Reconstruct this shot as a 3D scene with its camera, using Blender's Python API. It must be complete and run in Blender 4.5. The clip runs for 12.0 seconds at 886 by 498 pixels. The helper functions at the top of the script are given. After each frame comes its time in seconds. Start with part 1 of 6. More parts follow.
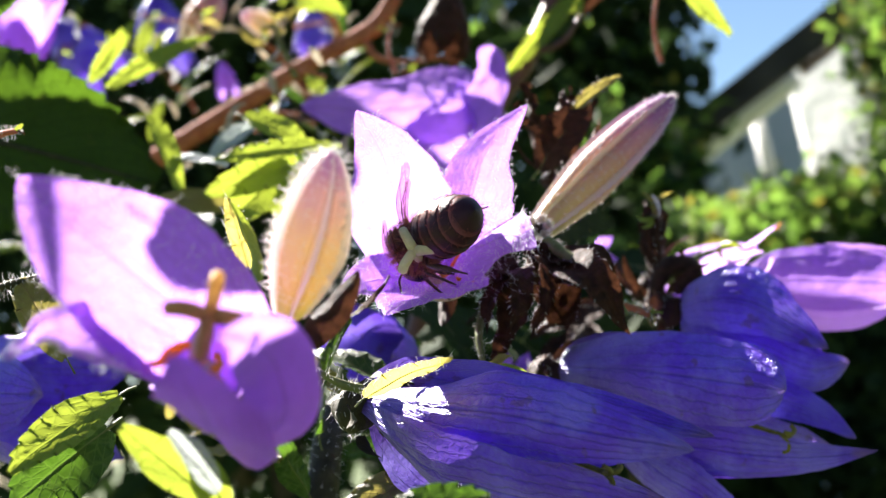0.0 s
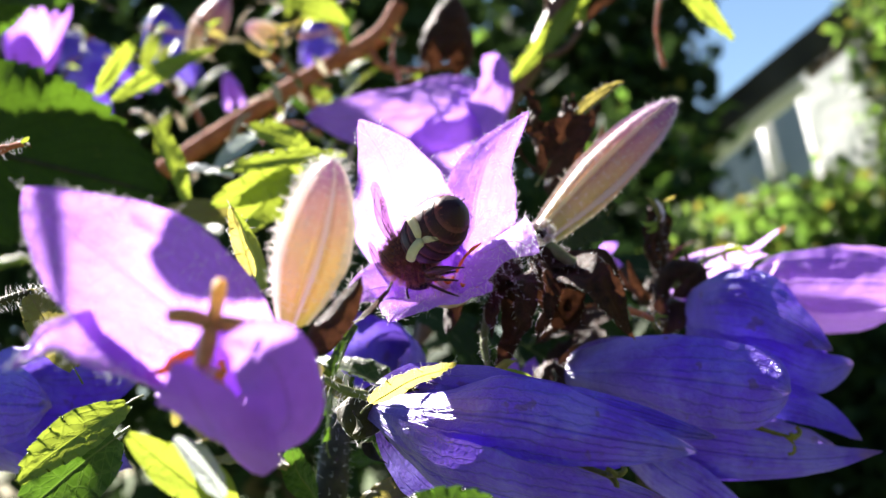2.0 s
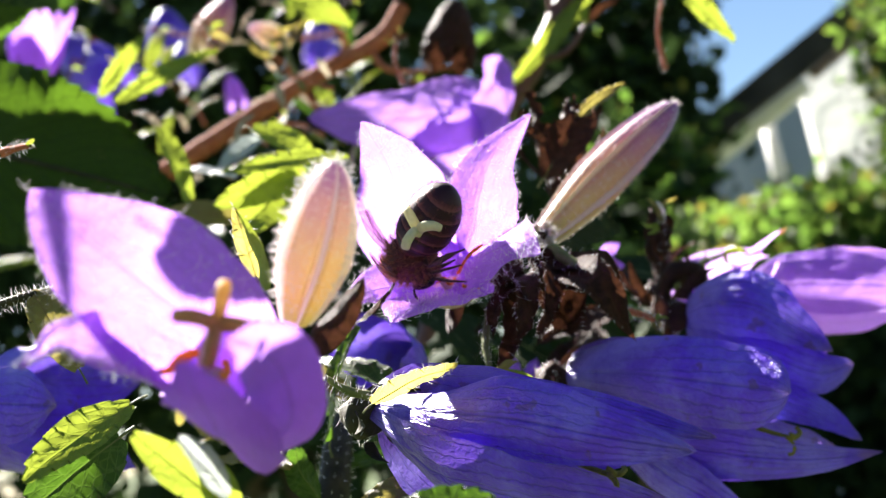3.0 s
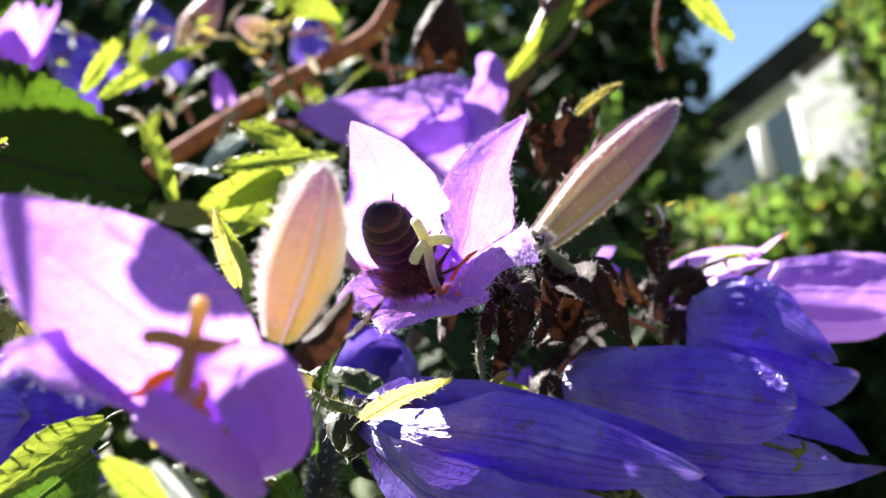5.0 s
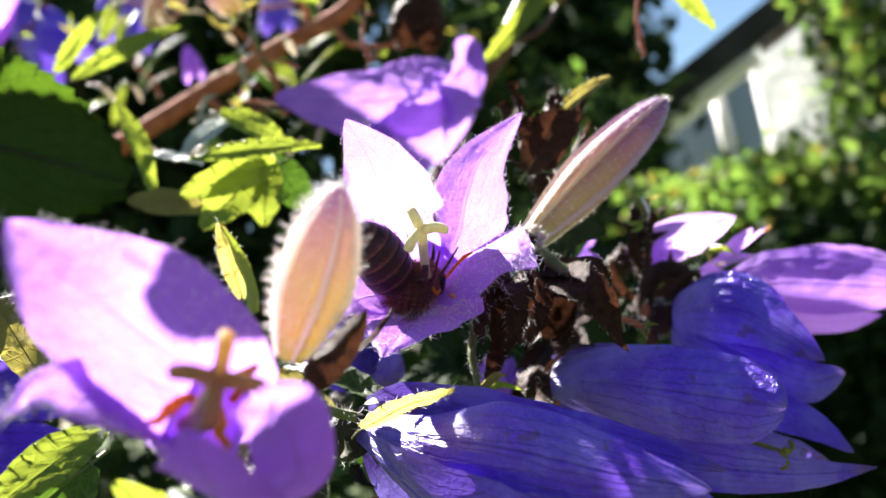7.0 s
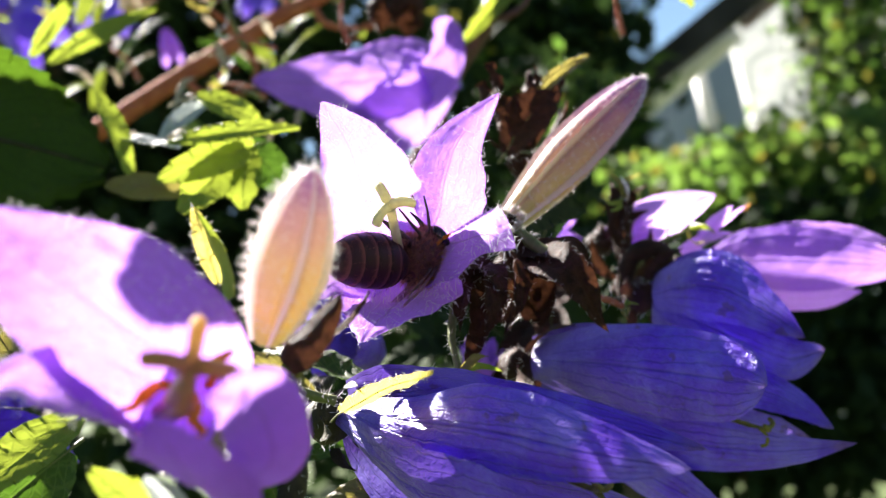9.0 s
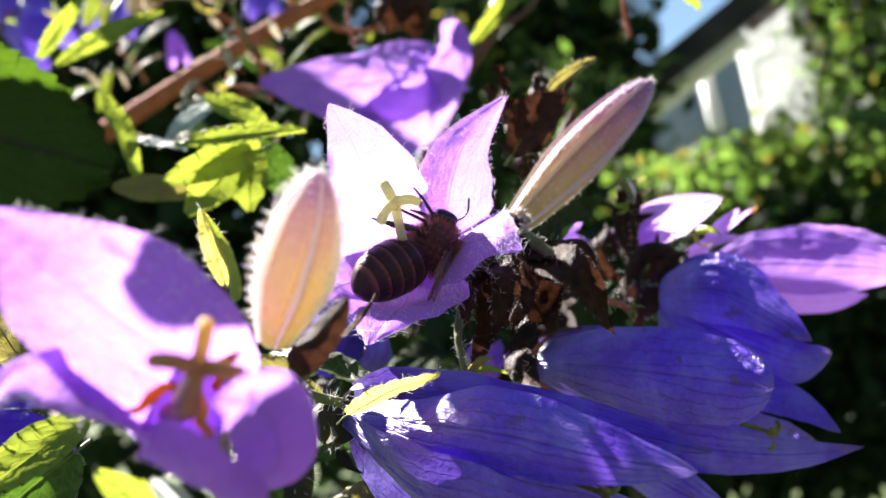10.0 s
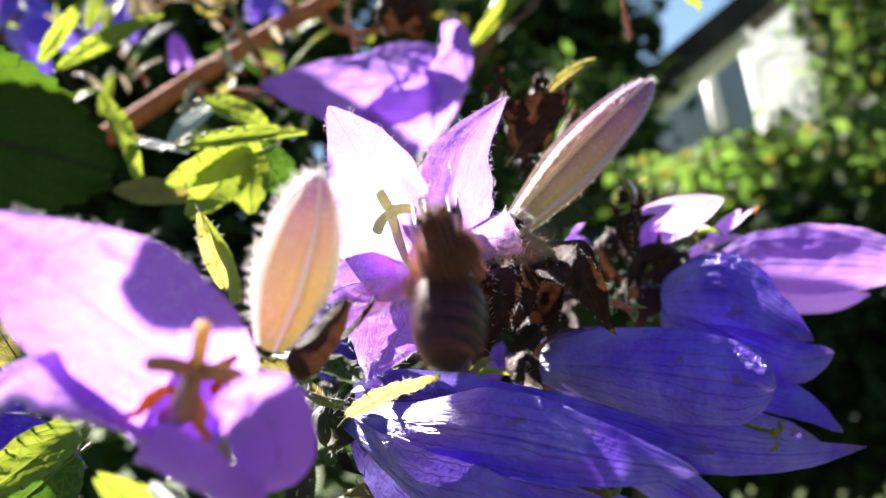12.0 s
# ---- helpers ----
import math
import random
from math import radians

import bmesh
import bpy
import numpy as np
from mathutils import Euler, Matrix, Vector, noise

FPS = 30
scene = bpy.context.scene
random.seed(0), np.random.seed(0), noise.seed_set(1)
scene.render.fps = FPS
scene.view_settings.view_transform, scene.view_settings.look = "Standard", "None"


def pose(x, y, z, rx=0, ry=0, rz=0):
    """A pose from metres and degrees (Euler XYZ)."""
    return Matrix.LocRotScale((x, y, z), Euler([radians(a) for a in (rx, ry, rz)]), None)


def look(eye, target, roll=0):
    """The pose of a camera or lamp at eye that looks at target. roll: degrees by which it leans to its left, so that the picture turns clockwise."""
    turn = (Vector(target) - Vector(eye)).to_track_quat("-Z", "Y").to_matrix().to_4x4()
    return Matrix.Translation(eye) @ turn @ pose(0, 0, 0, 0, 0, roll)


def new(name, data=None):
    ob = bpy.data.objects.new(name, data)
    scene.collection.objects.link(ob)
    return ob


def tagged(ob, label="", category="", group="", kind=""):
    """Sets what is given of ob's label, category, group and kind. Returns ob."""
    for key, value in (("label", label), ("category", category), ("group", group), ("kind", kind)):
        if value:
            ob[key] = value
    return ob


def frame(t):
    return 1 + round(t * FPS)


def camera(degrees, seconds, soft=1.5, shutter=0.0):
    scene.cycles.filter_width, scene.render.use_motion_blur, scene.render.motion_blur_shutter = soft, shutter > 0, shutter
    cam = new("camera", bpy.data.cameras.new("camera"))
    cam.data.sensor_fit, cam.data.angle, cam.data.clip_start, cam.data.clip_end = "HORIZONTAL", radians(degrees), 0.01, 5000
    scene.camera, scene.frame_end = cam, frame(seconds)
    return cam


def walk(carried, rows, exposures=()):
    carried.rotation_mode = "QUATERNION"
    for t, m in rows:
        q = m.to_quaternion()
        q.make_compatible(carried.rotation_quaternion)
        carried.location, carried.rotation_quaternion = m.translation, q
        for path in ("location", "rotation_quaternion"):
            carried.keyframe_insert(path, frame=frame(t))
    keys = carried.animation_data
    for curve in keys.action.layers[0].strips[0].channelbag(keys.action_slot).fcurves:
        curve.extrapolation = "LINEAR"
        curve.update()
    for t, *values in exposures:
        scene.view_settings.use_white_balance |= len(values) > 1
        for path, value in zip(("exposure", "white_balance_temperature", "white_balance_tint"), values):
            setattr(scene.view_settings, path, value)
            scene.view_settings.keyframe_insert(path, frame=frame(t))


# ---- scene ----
cam = camera(38.3, 12.0, soft=1.3, shutter=0.5)
cam.data.dof.use_dof = True
cam.data.dof.focus_distance = 0.128
cam.data.dof.aperture_fstop = 42
walk(cam, [
    (0, pose(0.00000, 0.00000, 0.75000, 96.133, 11.933, 1.273)),
    (0.5, pose(-0.00003, 0.00034, 0.75011, 96.361, 11.909, 1.544)),
    (1, pose(0.00019, -0.00009, 0.74989, 96.477, 12.226, 1.673)),
    (1.5, pose(0.00035, -0.00003, 0.74988, 96.503, 12.361, 1.664)),
    (2, pose(0.00052, -0.00090, 0.74960, 96.606, 12.602, 1.753)),
    (2.5, pose(0.00049, -0.00088, 0.74972, 96.592, 12.554, 1.814)),
    (3, pose(0.00062, -0.00189, 0.74948, 96.683, 12.568, 1.875)),
    (5, pose(0.00032, 0.00450, 0.75133, 96.428, 12.310, 1.307)),
    (5.5, pose(-0.00116, 0.00538, 0.75295, 96.254, 11.601, 0.923)),
    (6, pose(-0.00211, 0.00501, 0.75441, 96.083, 11.638, 0.917)),
    (6.5, pose(-0.00235, 0.00478, 0.75522, 95.490, 12.164, 0.432)),
    (7, pose(-0.00268, 0.00501, 0.75573, 94.616, 12.085, -0.560)),
    (7.5, pose(-0.00252, 0.00556, 0.75596, 93.930, 12.385, -1.148)),
    (9.5, pose(-0.00203, 0.00536, 0.75571, 93.599, 12.834, -1.221)),
    (10, pose(-0.00215, 0.00546, 0.75575, 93.770, 12.663, -0.994)),
    (10.5, pose(-0.00179, 0.00556, 0.75570, 93.894, 13.061, -0.840)),
    (11, pose(-0.00173, 0.00574, 0.75566, 93.901, 13.064, -0.764)),
    (11.5, pose(-0.00179, 0.00590, 0.75586, 93.911, 13.071, -0.786)),
    (12, pose(-0.00183, 0.00565, 0.75570, 93.878, 12.948, -0.815)),
])

# ---- light ----
SUN = Vector((-0.32227, 0.63344, 0.67000)).normalized()
world = bpy.data.worlds.new("sky")
scene.world = world
world.use_nodes = True
sky = world.node_tree.nodes.new("ShaderNodeTexSky")
sky.sky_type = "NISHITA"
sky.sun_disc = False
sky.dust_density = 0.2
sky.ozone_density = 4.0
sky.sun_elevation = math.asin(SUN.z)
sky.sun_rotation = math.atan2(SUN.x, SUN.y)
back = world.node_tree.nodes["Background"]
back.inputs[1].default_value = 0.0225
world.node_tree.links.new(sky.outputs[0], back.inputs[0])
sun = new("sun", bpy.data.lights.new("sun", "SUN"))
sun.data.energy = 5.0
sun.data.angle = radians(0.6)
sun.data.color = (1.0, 0.93, 0.88)
sun.matrix_world = look(SUN * 5, (0, 0, 0))
scene.view_settings.exposure = 2.65


# ---- materials ----
class Nodes:
    """A short hand for building one node material."""

    def __init__(self, name):
        self.mat = bpy.data.materials.new(name)
        self.mat.use_nodes = True
        self.tree = self.mat.node_tree
        self.tree.nodes.clear()

    def add(self, kind, **values):
        node = self.tree.nodes.new("ShaderNode" + kind)
        for key, value in values.items():
            key = key.replace("_", " ")
            if isinstance(value, bpy.types.NodeSocket):
                self.tree.links.new(value, node.inputs[key])
            else:
                node.inputs[key].default_value = value
        return node

    def math(self, op, a, b=0.0):
        node = self.tree.nodes.new("ShaderNodeMath")
        node.operation = op
        for socket, value in zip(node.inputs, (a, b)):
            if isinstance(value, bpy.types.NodeSocket):
                self.tree.links.new(value, socket)
            else:
                socket.default_value = value
        return node.outputs[0]

    def ramp(self, fac, stops):
        node = self.tree.nodes.new("ShaderNodeValToRGB")
        while len(node.color_ramp.elements) < len(stops):
            node.color_ramp.elements.new(0.5)
        for e, (at, col) in zip(node.color_ramp.elements, stops):
            e.position, e.color = at, (*col, 1)
        self.tree.links.new(fac, node.inputs[0])
        return node.outputs[0]

    def mix(self, fac, a, b, blend="MIX"):
        node = self.tree.nodes.new("ShaderNodeMix")
        node.data_type, node.blend_type = "RGBA", blend
        for socket, value in zip((node.inputs[0], node.inputs[6], node.inputs[7]), (fac, a, b)):
            if isinstance(value, bpy.types.NodeSocket):
                self.tree.links.new(value, socket)
            elif isinstance(value, tuple):
                socket.default_value = (*value, 1)
            else:
                socket.default_value = value
        return node.outputs[2]

    def noise(self, scale, detail=4.0, vector=None):
        node = self.add("TexNoise", Scale=scale, Detail=detail)
        if vector is not None:
            self.tree.links.new(vector, node.inputs["Vector"])
        return node.outputs["Fac"]

    def done(self, shader):
        out = self.tree.nodes.new("ShaderNodeOutputMaterial")
        self.tree.links.new(shader, out.inputs[0])
        return self.mat


def coords(n):
    c = n.tree.nodes.new("ShaderNodeTexCoord")
    sep = n.add("SeparateXYZ", Vector=c.outputs["UV"])
    return c.outputs["Object"], sep.outputs[0], sep.outputs[1], c.outputs["UV"]


def petal_material(name, low, high, thin=0.5, gloss=0.35, spots=0.0, deep=None, clear=0.25, shine=0.3, veins=0.18, count=88.0, rough=0.38):
    """A thin, veined, slightly silky petal. UV: across from 0 to 1, along from 0 at the base to 1 at the tip."""
    n = Nodes(name)
    obj, u, v, uv = coords(n)
    across = n.math("ABSOLUTE", n.math("SUBTRACT", u, 0.5))
    big = n.noise(180, 3, obj)
    fine = n.noise(2600, 3, obj)
    col = n.ramp(n.math("ADD", n.math("MULTIPLY", big, 0.8), n.math("MULTIPLY", fine, 0.2)), [(0.3, low), (0.7, high)])
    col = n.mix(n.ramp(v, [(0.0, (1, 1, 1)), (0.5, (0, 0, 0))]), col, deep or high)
    # veins run from the base to the tip and branch outwards
    wob = n.math("MULTIPLY", n.noise(500, 2, obj), 0.35)
    lines = n.math("SINE", n.math("MULTIPLY", n.math("ADD", n.math("SUBTRACT", across, n.math("MULTIPLY", v, 0.22)), n.math("MULTIPLY", wob, 0.35)), count))
    vein = n.ramp(lines, [(0.80, (0, 0, 0)), (1.0, (1, 1, 1))])
    rib = n.ramp(across, [(0.0, (1, 1, 1)), (0.022, (0, 0, 0))])
    net = n.tree.nodes.new("ShaderNodeTexVoronoi")
    net.feature = "DISTANCE_TO_EDGE"
    net.inputs["Scale"].default_value = 1.0
    stretch = n.add("Mapping", Vector=n.add("VectorMath", **{}).outputs[0])
    stretch.inputs["Scale"].default_value = (12, 26, 1)
    warp = stretch.inputs["Vector"].links[0].from_node
    warp.operation = "ADD"
    n.tree.links.new(uv, warp.inputs[0])
    wobble = n.add("TexNoise", Scale=420.0, Detail=2.0)
    n.tree.links.new(obj, wobble.inputs["Vector"])
    small = n.add("VectorMath")
    small.operation = "SCALE"
    small.inputs["Scale"].default_value = 0.12
    n.tree.links.new(wobble.outputs["Color"], small.inputs[0])
    n.tree.links.new(small.outputs[0], warp.inputs[1])
    n.tree.links.new(stretch.outputs[0], net.inputs["Vector"])
    cells = n.ramp(net.outputs["Distance"], [(0.0, (1, 1, 1)), (0.09, (0, 0, 0))])
    lineall = n.math("MAXIMUM", n.math("MAXIMUM", n.math("MULTIPLY", vein, veins), n.math("MULTIPLY", cells, 0.20)), n.math("MULTIPLY", rib, 0.7))
    col = n.mix(lineall, col, tuple(c * 0.45 for c in low))
    if spots:
        worn = n.ramp(n.math("ADD", v, n.math("MULTIPLY", n.math("SUBTRACT", n.noise(260, 4, obj), 0.5), 0.35)), [(0.90, (0, 0, 0)), (1.02, (1, 1, 1))])
        col = n.mix(n.math("MULTIPLY", worn, 0.6), col, (0.36, 0.20, 0.34))
        # Random pale scuffs, lightened so their colour also carries sky sheen.
        scuff_sheen = n.ramp(n.math("ADD", n.noise(120, 5, obj), n.math("MULTIPLY", n.math("SUBTRACT", n.noise(1100, 5, obj), 0.5), 0.22)), [(0.44, (0, 0, 0)), (0.66, (1, 1, 1))])
        col = n.mix(n.math("MULTIPLY", scuff_sheen, 0.5), col, (0.32, 0.27, 0.86))
        blot = n.ramp(n.noise(330, 5, obj), [(0.655, (0, 0, 0)), (0.685, (1, 1, 1))])
        col = n.mix(n.math("MULTIPLY", blot, spots), col, (0.10, 0.04, 0.05))
    height = n.math("ADD", n.math("MULTIPLY", fine, 0.5), n.math("ADD", n.math("MULTIPLY", lineall, -0.8), n.math("MULTIPLY", n.noise(1900, 4, obj), 0.6)))
    bump = n.add("Bump", Height=height, Strength=rough, Distance=0.0002)
    skin = n.add("BsdfPrincipled", Base_Color=col, Roughness=gloss, Normal=bump.outputs[0])
    skin.inputs["Specular IOR Level"].default_value = shine
    skin.inputs["Sheen Weight"].default_value = 0.03
    through_light = n.add("BsdfTranslucent", Color=n.mix(clear, col, (0.92, 0.74, 1.0)), Normal=bump.outputs[0])
    mixed = n.add("MixShader", Fac=thin)
    n.tree.links.new(skin.outputs[0], mixed.inputs[1])
    n.tree.links.new(through_light.outputs[0], mixed.inputs[2])
    return n.done(mixed.outputs[0])


def leaf_material(name, low, high, lit, thin=0.45, pinch=7.0, vein_col=(0.16, 0.22, 0.05), shine=0.3, mesh=0.35):
    """A leaf with a midrib, side veins and quilting; light shines through it yellow-green."""
    n = Nodes(name)
    obj, u, v, uv = coords(n)
    across = n.math("ABSOLUTE", n.math("SUBTRACT", u, 0.5))
    col = n.ramp(n.noise(160, 5, obj), [(0.3, low), (0.7, high)])
    side = n.math("FRACT", n.math("MULTIPLY", n.math("SUBTRACT", v, n.math("MULTIPLY", across, 0.75)), pinch))
    off = n.math("ABSOLUTE", n.math("SUBTRACT", side, 0.5))
    vein = n.ramp(off, [(0.0, (1, 1, 1)), (0.07, (0, 0, 0))])
    rib = n.ramp(across, [(0.0, (1, 1, 1)), (0.03, (0, 0, 0))])
    net = n.tree.nodes.new("ShaderNodeTexVoronoi")
    net.feature = "DISTANCE_TO_EDGE"
    net.inputs["Scale"].default_value = 700
    n.tree.links.new(obj, net.inputs["Vector"])
    mesh_lines = n.ramp(net.outputs["Distance"], [(0.0, (1, 1, 1)), (0.10, (0, 0, 0))])
    lineall = n.math("MAXIMUM", n.math("MAXIMUM", n.math("MULTIPLY", vein, 0.6), rib), n.math("MULTIPLY", mesh_lines, 0.35))
    col = n.mix(lineall, col, vein_col)
    blot = n.ramp(n.noise(420, 5, obj), [(0.64, (0, 0, 0)), (0.74, (1, 1, 1))])
    col = n.mix(n.math("MULTIPLY", blot, 0.5), col, (0.16, 0.10, 0.03))
    height = n.math("SUBTRACT", n.math("MULTIPLY", n.noise(800, 3, obj), 0.5), lineall)
    bump = n.add("Bump", Height=height, Strength=0.32, Distance=0.0004)
    skin = n.add("BsdfPrincipled", Base_Color=col, Roughness=0.5, Normal=bump.outputs[0])
    skin.inputs["Specular IOR Level"].default_value = shine
    glow = n.add("BsdfTranslucent", Color=n.mix(n.math("MULTIPLY", lineall, mesh), lit, vein_col), Normal=bump.outputs[0])
    mixed = n.add("MixShader", Fac=thin)
    n.tree.links.new(skin.outputs[0], mixed.inputs[1])
    n.tree.links.new(glow.outputs[0], mixed.inputs[2])
    return n.done(mixed.outputs[0])


def plain(name, low, high, rough=0.6, scale=400, bump=0.3, dist=0.0003, metal=0.0, thin=0.0, sheen=0.0):
    n = Nodes(name)
    obj = coords(n)[0]
    f = n.noise(scale, 6, obj)
    g = n.noise(scale * 6, 3, obj)
    col = n.ramp(n.math("ADD", n.math("MULTIPLY", f, 0.75), n.math("MULTIPLY", g, 0.25)), [(0.32, low), (0.68, high)])
    b = n.add("Bump", Height=n.math("ADD", f, n.math("MULTIPLY", g, 0.5)), Strength=bump, Distance=dist)
    skin = n.add("BsdfPrincipled", Base_Color=col, Roughness=rough, Metallic=metal, Normal=b.outputs[0])
    skin.inputs["Sheen Weight"].default_value = sheen
    skin.inputs["Specular IOR Level"].default_value = 0.5 if rough < 0.55 else 0.22
    if not thin:
        return n.done(skin.outputs[0])
    glow = n.add("BsdfTranslucent", Color=col)
    mixed = n.add("MixShader", Fac=thin)
    n.tree.links.new(skin.outputs[0], mixed.inputs[1])
    n.tree.links.new(glow.outputs[0], mixed.inputs[2])
    return n.done(mixed.outputs[0])


def bud_material(name, stops, thin=0.52, keels=0.85):
    """Pale cream bud that turns pink and violet towards its tip."""
    n = Nodes(name)
    obj, u, v, uv = coords(n)
    t = n.math("ADD", v, n.math("MULTIPLY", n.math("SUBTRACT", n.noise(350, 4, obj), 0.5), 0.28))
    col = n.ramp(t, stops)
    spot = n.ramp(n.noise(900, 3, obj), [(0.70, (0, 0, 0)), (0.76, (1, 1, 1))])
    col = n.mix(n.math("MULTIPLY", spot, 0.5), col, (0.45, 0.26, 0.12))
    keel = n.ramp(n.math("ABSOLUTE", n.math("SUBTRACT", u, 0.5)), [(0.38, (0, 0, 0)), (0.45, (1, 1, 1))])
    col = n.mix(n.math("MULTIPLY", keel, keels), col, (0.95, 0.89, 0.86))
    groove = n.ramp(n.math("ABSOLUTE", n.math("SUBTRACT", n.math("ABSOLUTE", n.math("SUBTRACT", u, 0.5)), 0.35)), [(0.0, (1, 1, 1)), (0.045, (0, 0, 0))])
    col = n.mix(n.math("MULTIPLY", groove, 0.5), col, (0.42, 0.27, 0.16))
    b = n.add("Bump", Height=n.noise(1500, 4, obj), Strength=0.4, Distance=0.0003)
    skin = n.add("BsdfPrincipled", Base_Color=col, Roughness=0.5, Normal=b.outputs[0])
    skin.inputs["Sheen Weight"].default_value = 0.3
    glow = n.add("BsdfTranslucent", Color=col, Normal=b.outputs[0])
    mixed = n.add("MixShader", Fac=thin)
    n.tree.links.new(skin.outputs[0], mixed.inputs[1])
    n.tree.links.new(glow.outputs[0], mixed.inputs[2])
    return n.done(mixed.outputs[0])


def segment_material():
    """Bee abdomen: brown downy band at the front of each ring, dark glossy shell behind."""
    n = Nodes("bee_shell")
    obj, u, v, uv = coords(n)
    t = n.math("ADD", v, n.math("MULTIPLY", n.math("SUBTRACT", n.noise(900, 3, obj), 0.5), 0.25))
    col = n.ramp(t, [(0.0, (0.21, 0.066, 0.066)), (0.18, (0.14, 0.040, 0.042)), (0.36, (0.046, 0.012, 0.018)), (1.0, (0.024, 0.006, 0.010))])
    b = n.add("Bump", Height=n.noise(5000, 2, obj), Strength=0.3, Distance=0.0001)
    skin = n.add("BsdfPrincipled", Base_Color=col, Roughness=0.45, Normal=b.outputs[0])
    skin.inputs["Specular IOR Level"].default_value = 0.22
    return n.done(skin.outputs[0])


def wing_material():
    n = Nodes("bee_wing")
    obj, u, v, uv = coords(n)
    net = n.tree.nodes.new("ShaderNodeTexVoronoi")
    net.feature = "DISTANCE_TO_EDGE"
    net.inputs["Scale"].default_value = 420
    n.tree.links.new(obj, net.inputs["Vector"])
    line = n.ramp(net.outputs["Distance"], [(0.0, (1, 1, 1)), (0.05, (0, 0, 0))])
    glass = n.add("BsdfTransparent", Color=(0.88, 0.76, 0.74, 1))
    film = n.add("BsdfPrincipled", Base_Color=n.mix(line, (0.66, 0.36, 0.36), (0.16, 0.06, 0.05)), Roughness=0.25)
    mixed = n.add("MixShader", Fac=n.math("ADD", n.math("MULTIPLY", line, 0.30), 0.20))
    n.tree.links.new(glass.outputs[0], mixed.inputs[1])
    n.tree.links.new(film.outputs[0], mixed.inputs[2])
    return n.done(mixed.outputs[0])


PETAL = petal_material("violet_petal", (0.28, 0.06, 0.64), (0.42, 0.14, 0.80), 0.4, 0.5, deep=(0.44, 0.18, 0.76))
PETAL_PALE = petal_material("pale_violet_petal", (0.33, 0.068, 0.70), (0.47, 0.135, 0.86), 0.49, 0.55, deep=(0.50, 0.16, 0.84), clear=0.24, shine=0.15, rough=0.55, veins=0.32)
# Paler copy of the violet petal, with sunlight put into its colour.
PETAL_SUNLIT = petal_material("sunlit_petal", (0.48, 0.20, 0.78), (0.64, 0.36, 0.90), 0.5, 0.55, deep=(0.55, 0.26, 0.84), clear=0.3, shine=0.15, rough=0.45)
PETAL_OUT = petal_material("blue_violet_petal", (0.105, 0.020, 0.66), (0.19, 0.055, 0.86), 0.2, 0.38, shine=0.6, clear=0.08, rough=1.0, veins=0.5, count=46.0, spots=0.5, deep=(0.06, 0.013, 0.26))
# Darker leaf copy: shade is put into its colour.
LEAF = leaf_material("shaded_green_leaf", (0.0120, 0.0270, 0.0060), (0.0270, 0.0510, 0.0120), (0.09, 0.19, 0.015), 0.32)
# Near-black leaf green with deep shade put into the colour.
LEAF_DEEP_SHADE = leaf_material("deep_shade_leaf", (0.006, 0.012, 0.004), (0.014, 0.024, 0.007), (0.095, 0.19, 0.012), 0.28, 12.0, (0.016, 0.026, 0.006), 0.12, 0.85)
# Lighter leaf copy: sunlight is put into its colour.
LEAF_LIT = leaf_material("sunlit_yellow_green_leaf", (0.09, 0.15, 0.03), (0.15, 0.22, 0.04), (0.33, 0.40, 0.04), 0.42, vein_col=(0.22, 0.29, 0.04))
# Glare of sky and sun on green leaves, put into a pale grey colour.
LEAF_GLARE = leaf_material("glare_leaf", (0.40, 0.42, 0.44), (0.62, 0.62, 0.66), (0.45, 0.50, 0.45), 0.4, vein_col=(0.45, 0.46, 0.44))
YELLOW_SEPAL = leaf_material("yellow_sepal", (0.22, 0.20, 0.04), (0.34, 0.30, 0.07), (0.72, 0.62, 0.14), 0.5, 5.0, (0.30, 0.22, 0.05))
SEPAL = leaf_material("olive_sepal", (0.09, 0.08, 0.025), (0.16, 0.15, 0.05), (0.42, 0.36, 0.08), 0.35, 5.0, (0.15, 0.07, 0.04))
DRY = plain("withered_brown", (0.020, 0.008, 0.004), (0.080, 0.030, 0.014), 0.6, 1100, 0.9, 0.0008, thin=0.3)
DRY_DARK = plain("withered_dark", (0.016, 0.007, 0.004), (0.060, 0.024, 0.012), 0.65, 500, 0.9, 0.0008, thin=0.15)
STEM_RED = plain("reddish_stem", (0.32, 0.080, 0.042), (0.50, 0.17, 0.085), 0.8, 300, 0.5, 0.0004)
STEM_DARK = plain("dark_red_stem", (0.0560, 0.0176, 0.0144), (0.1360, 0.0480, 0.0320), 0.5, 300, 0.5, 0.0004)
STEM_GREEN = plain("green_stem", (0.09, 0.11, 0.03), (0.19, 0.20, 0.07), 0.55, 400, 0.5, 0.0004)
STEM_OLD = plain("dark_olive_stem", (0.0180, 0.0168, 0.0072), (0.0540, 0.0450, 0.0180), 0.6, 400, 0.6, 0.0005)
BUD = bud_material("cream_bud", [(0.0, (0.58, 0.54, 0.14)), (0.22, (0.80, 0.60, 0.24)), (0.52, (0.80, 0.62, 0.36)), (0.78, (0.72, 0.48, 0.48)), (1.0, (0.46, 0.24, 0.50))], 0.42)
BUD_PINK = bud_material("pink_bud", [(0.0, (0.36, 0.32, 0.10)), (0.20, (0.58, 0.42, 0.20)), (0.5, (0.54, 0.29, 0.23)), (0.72, (0.46, 0.19, 0.31)), (0.98, (0.20, 0.035, 0.27))], 0.22, 0.4)
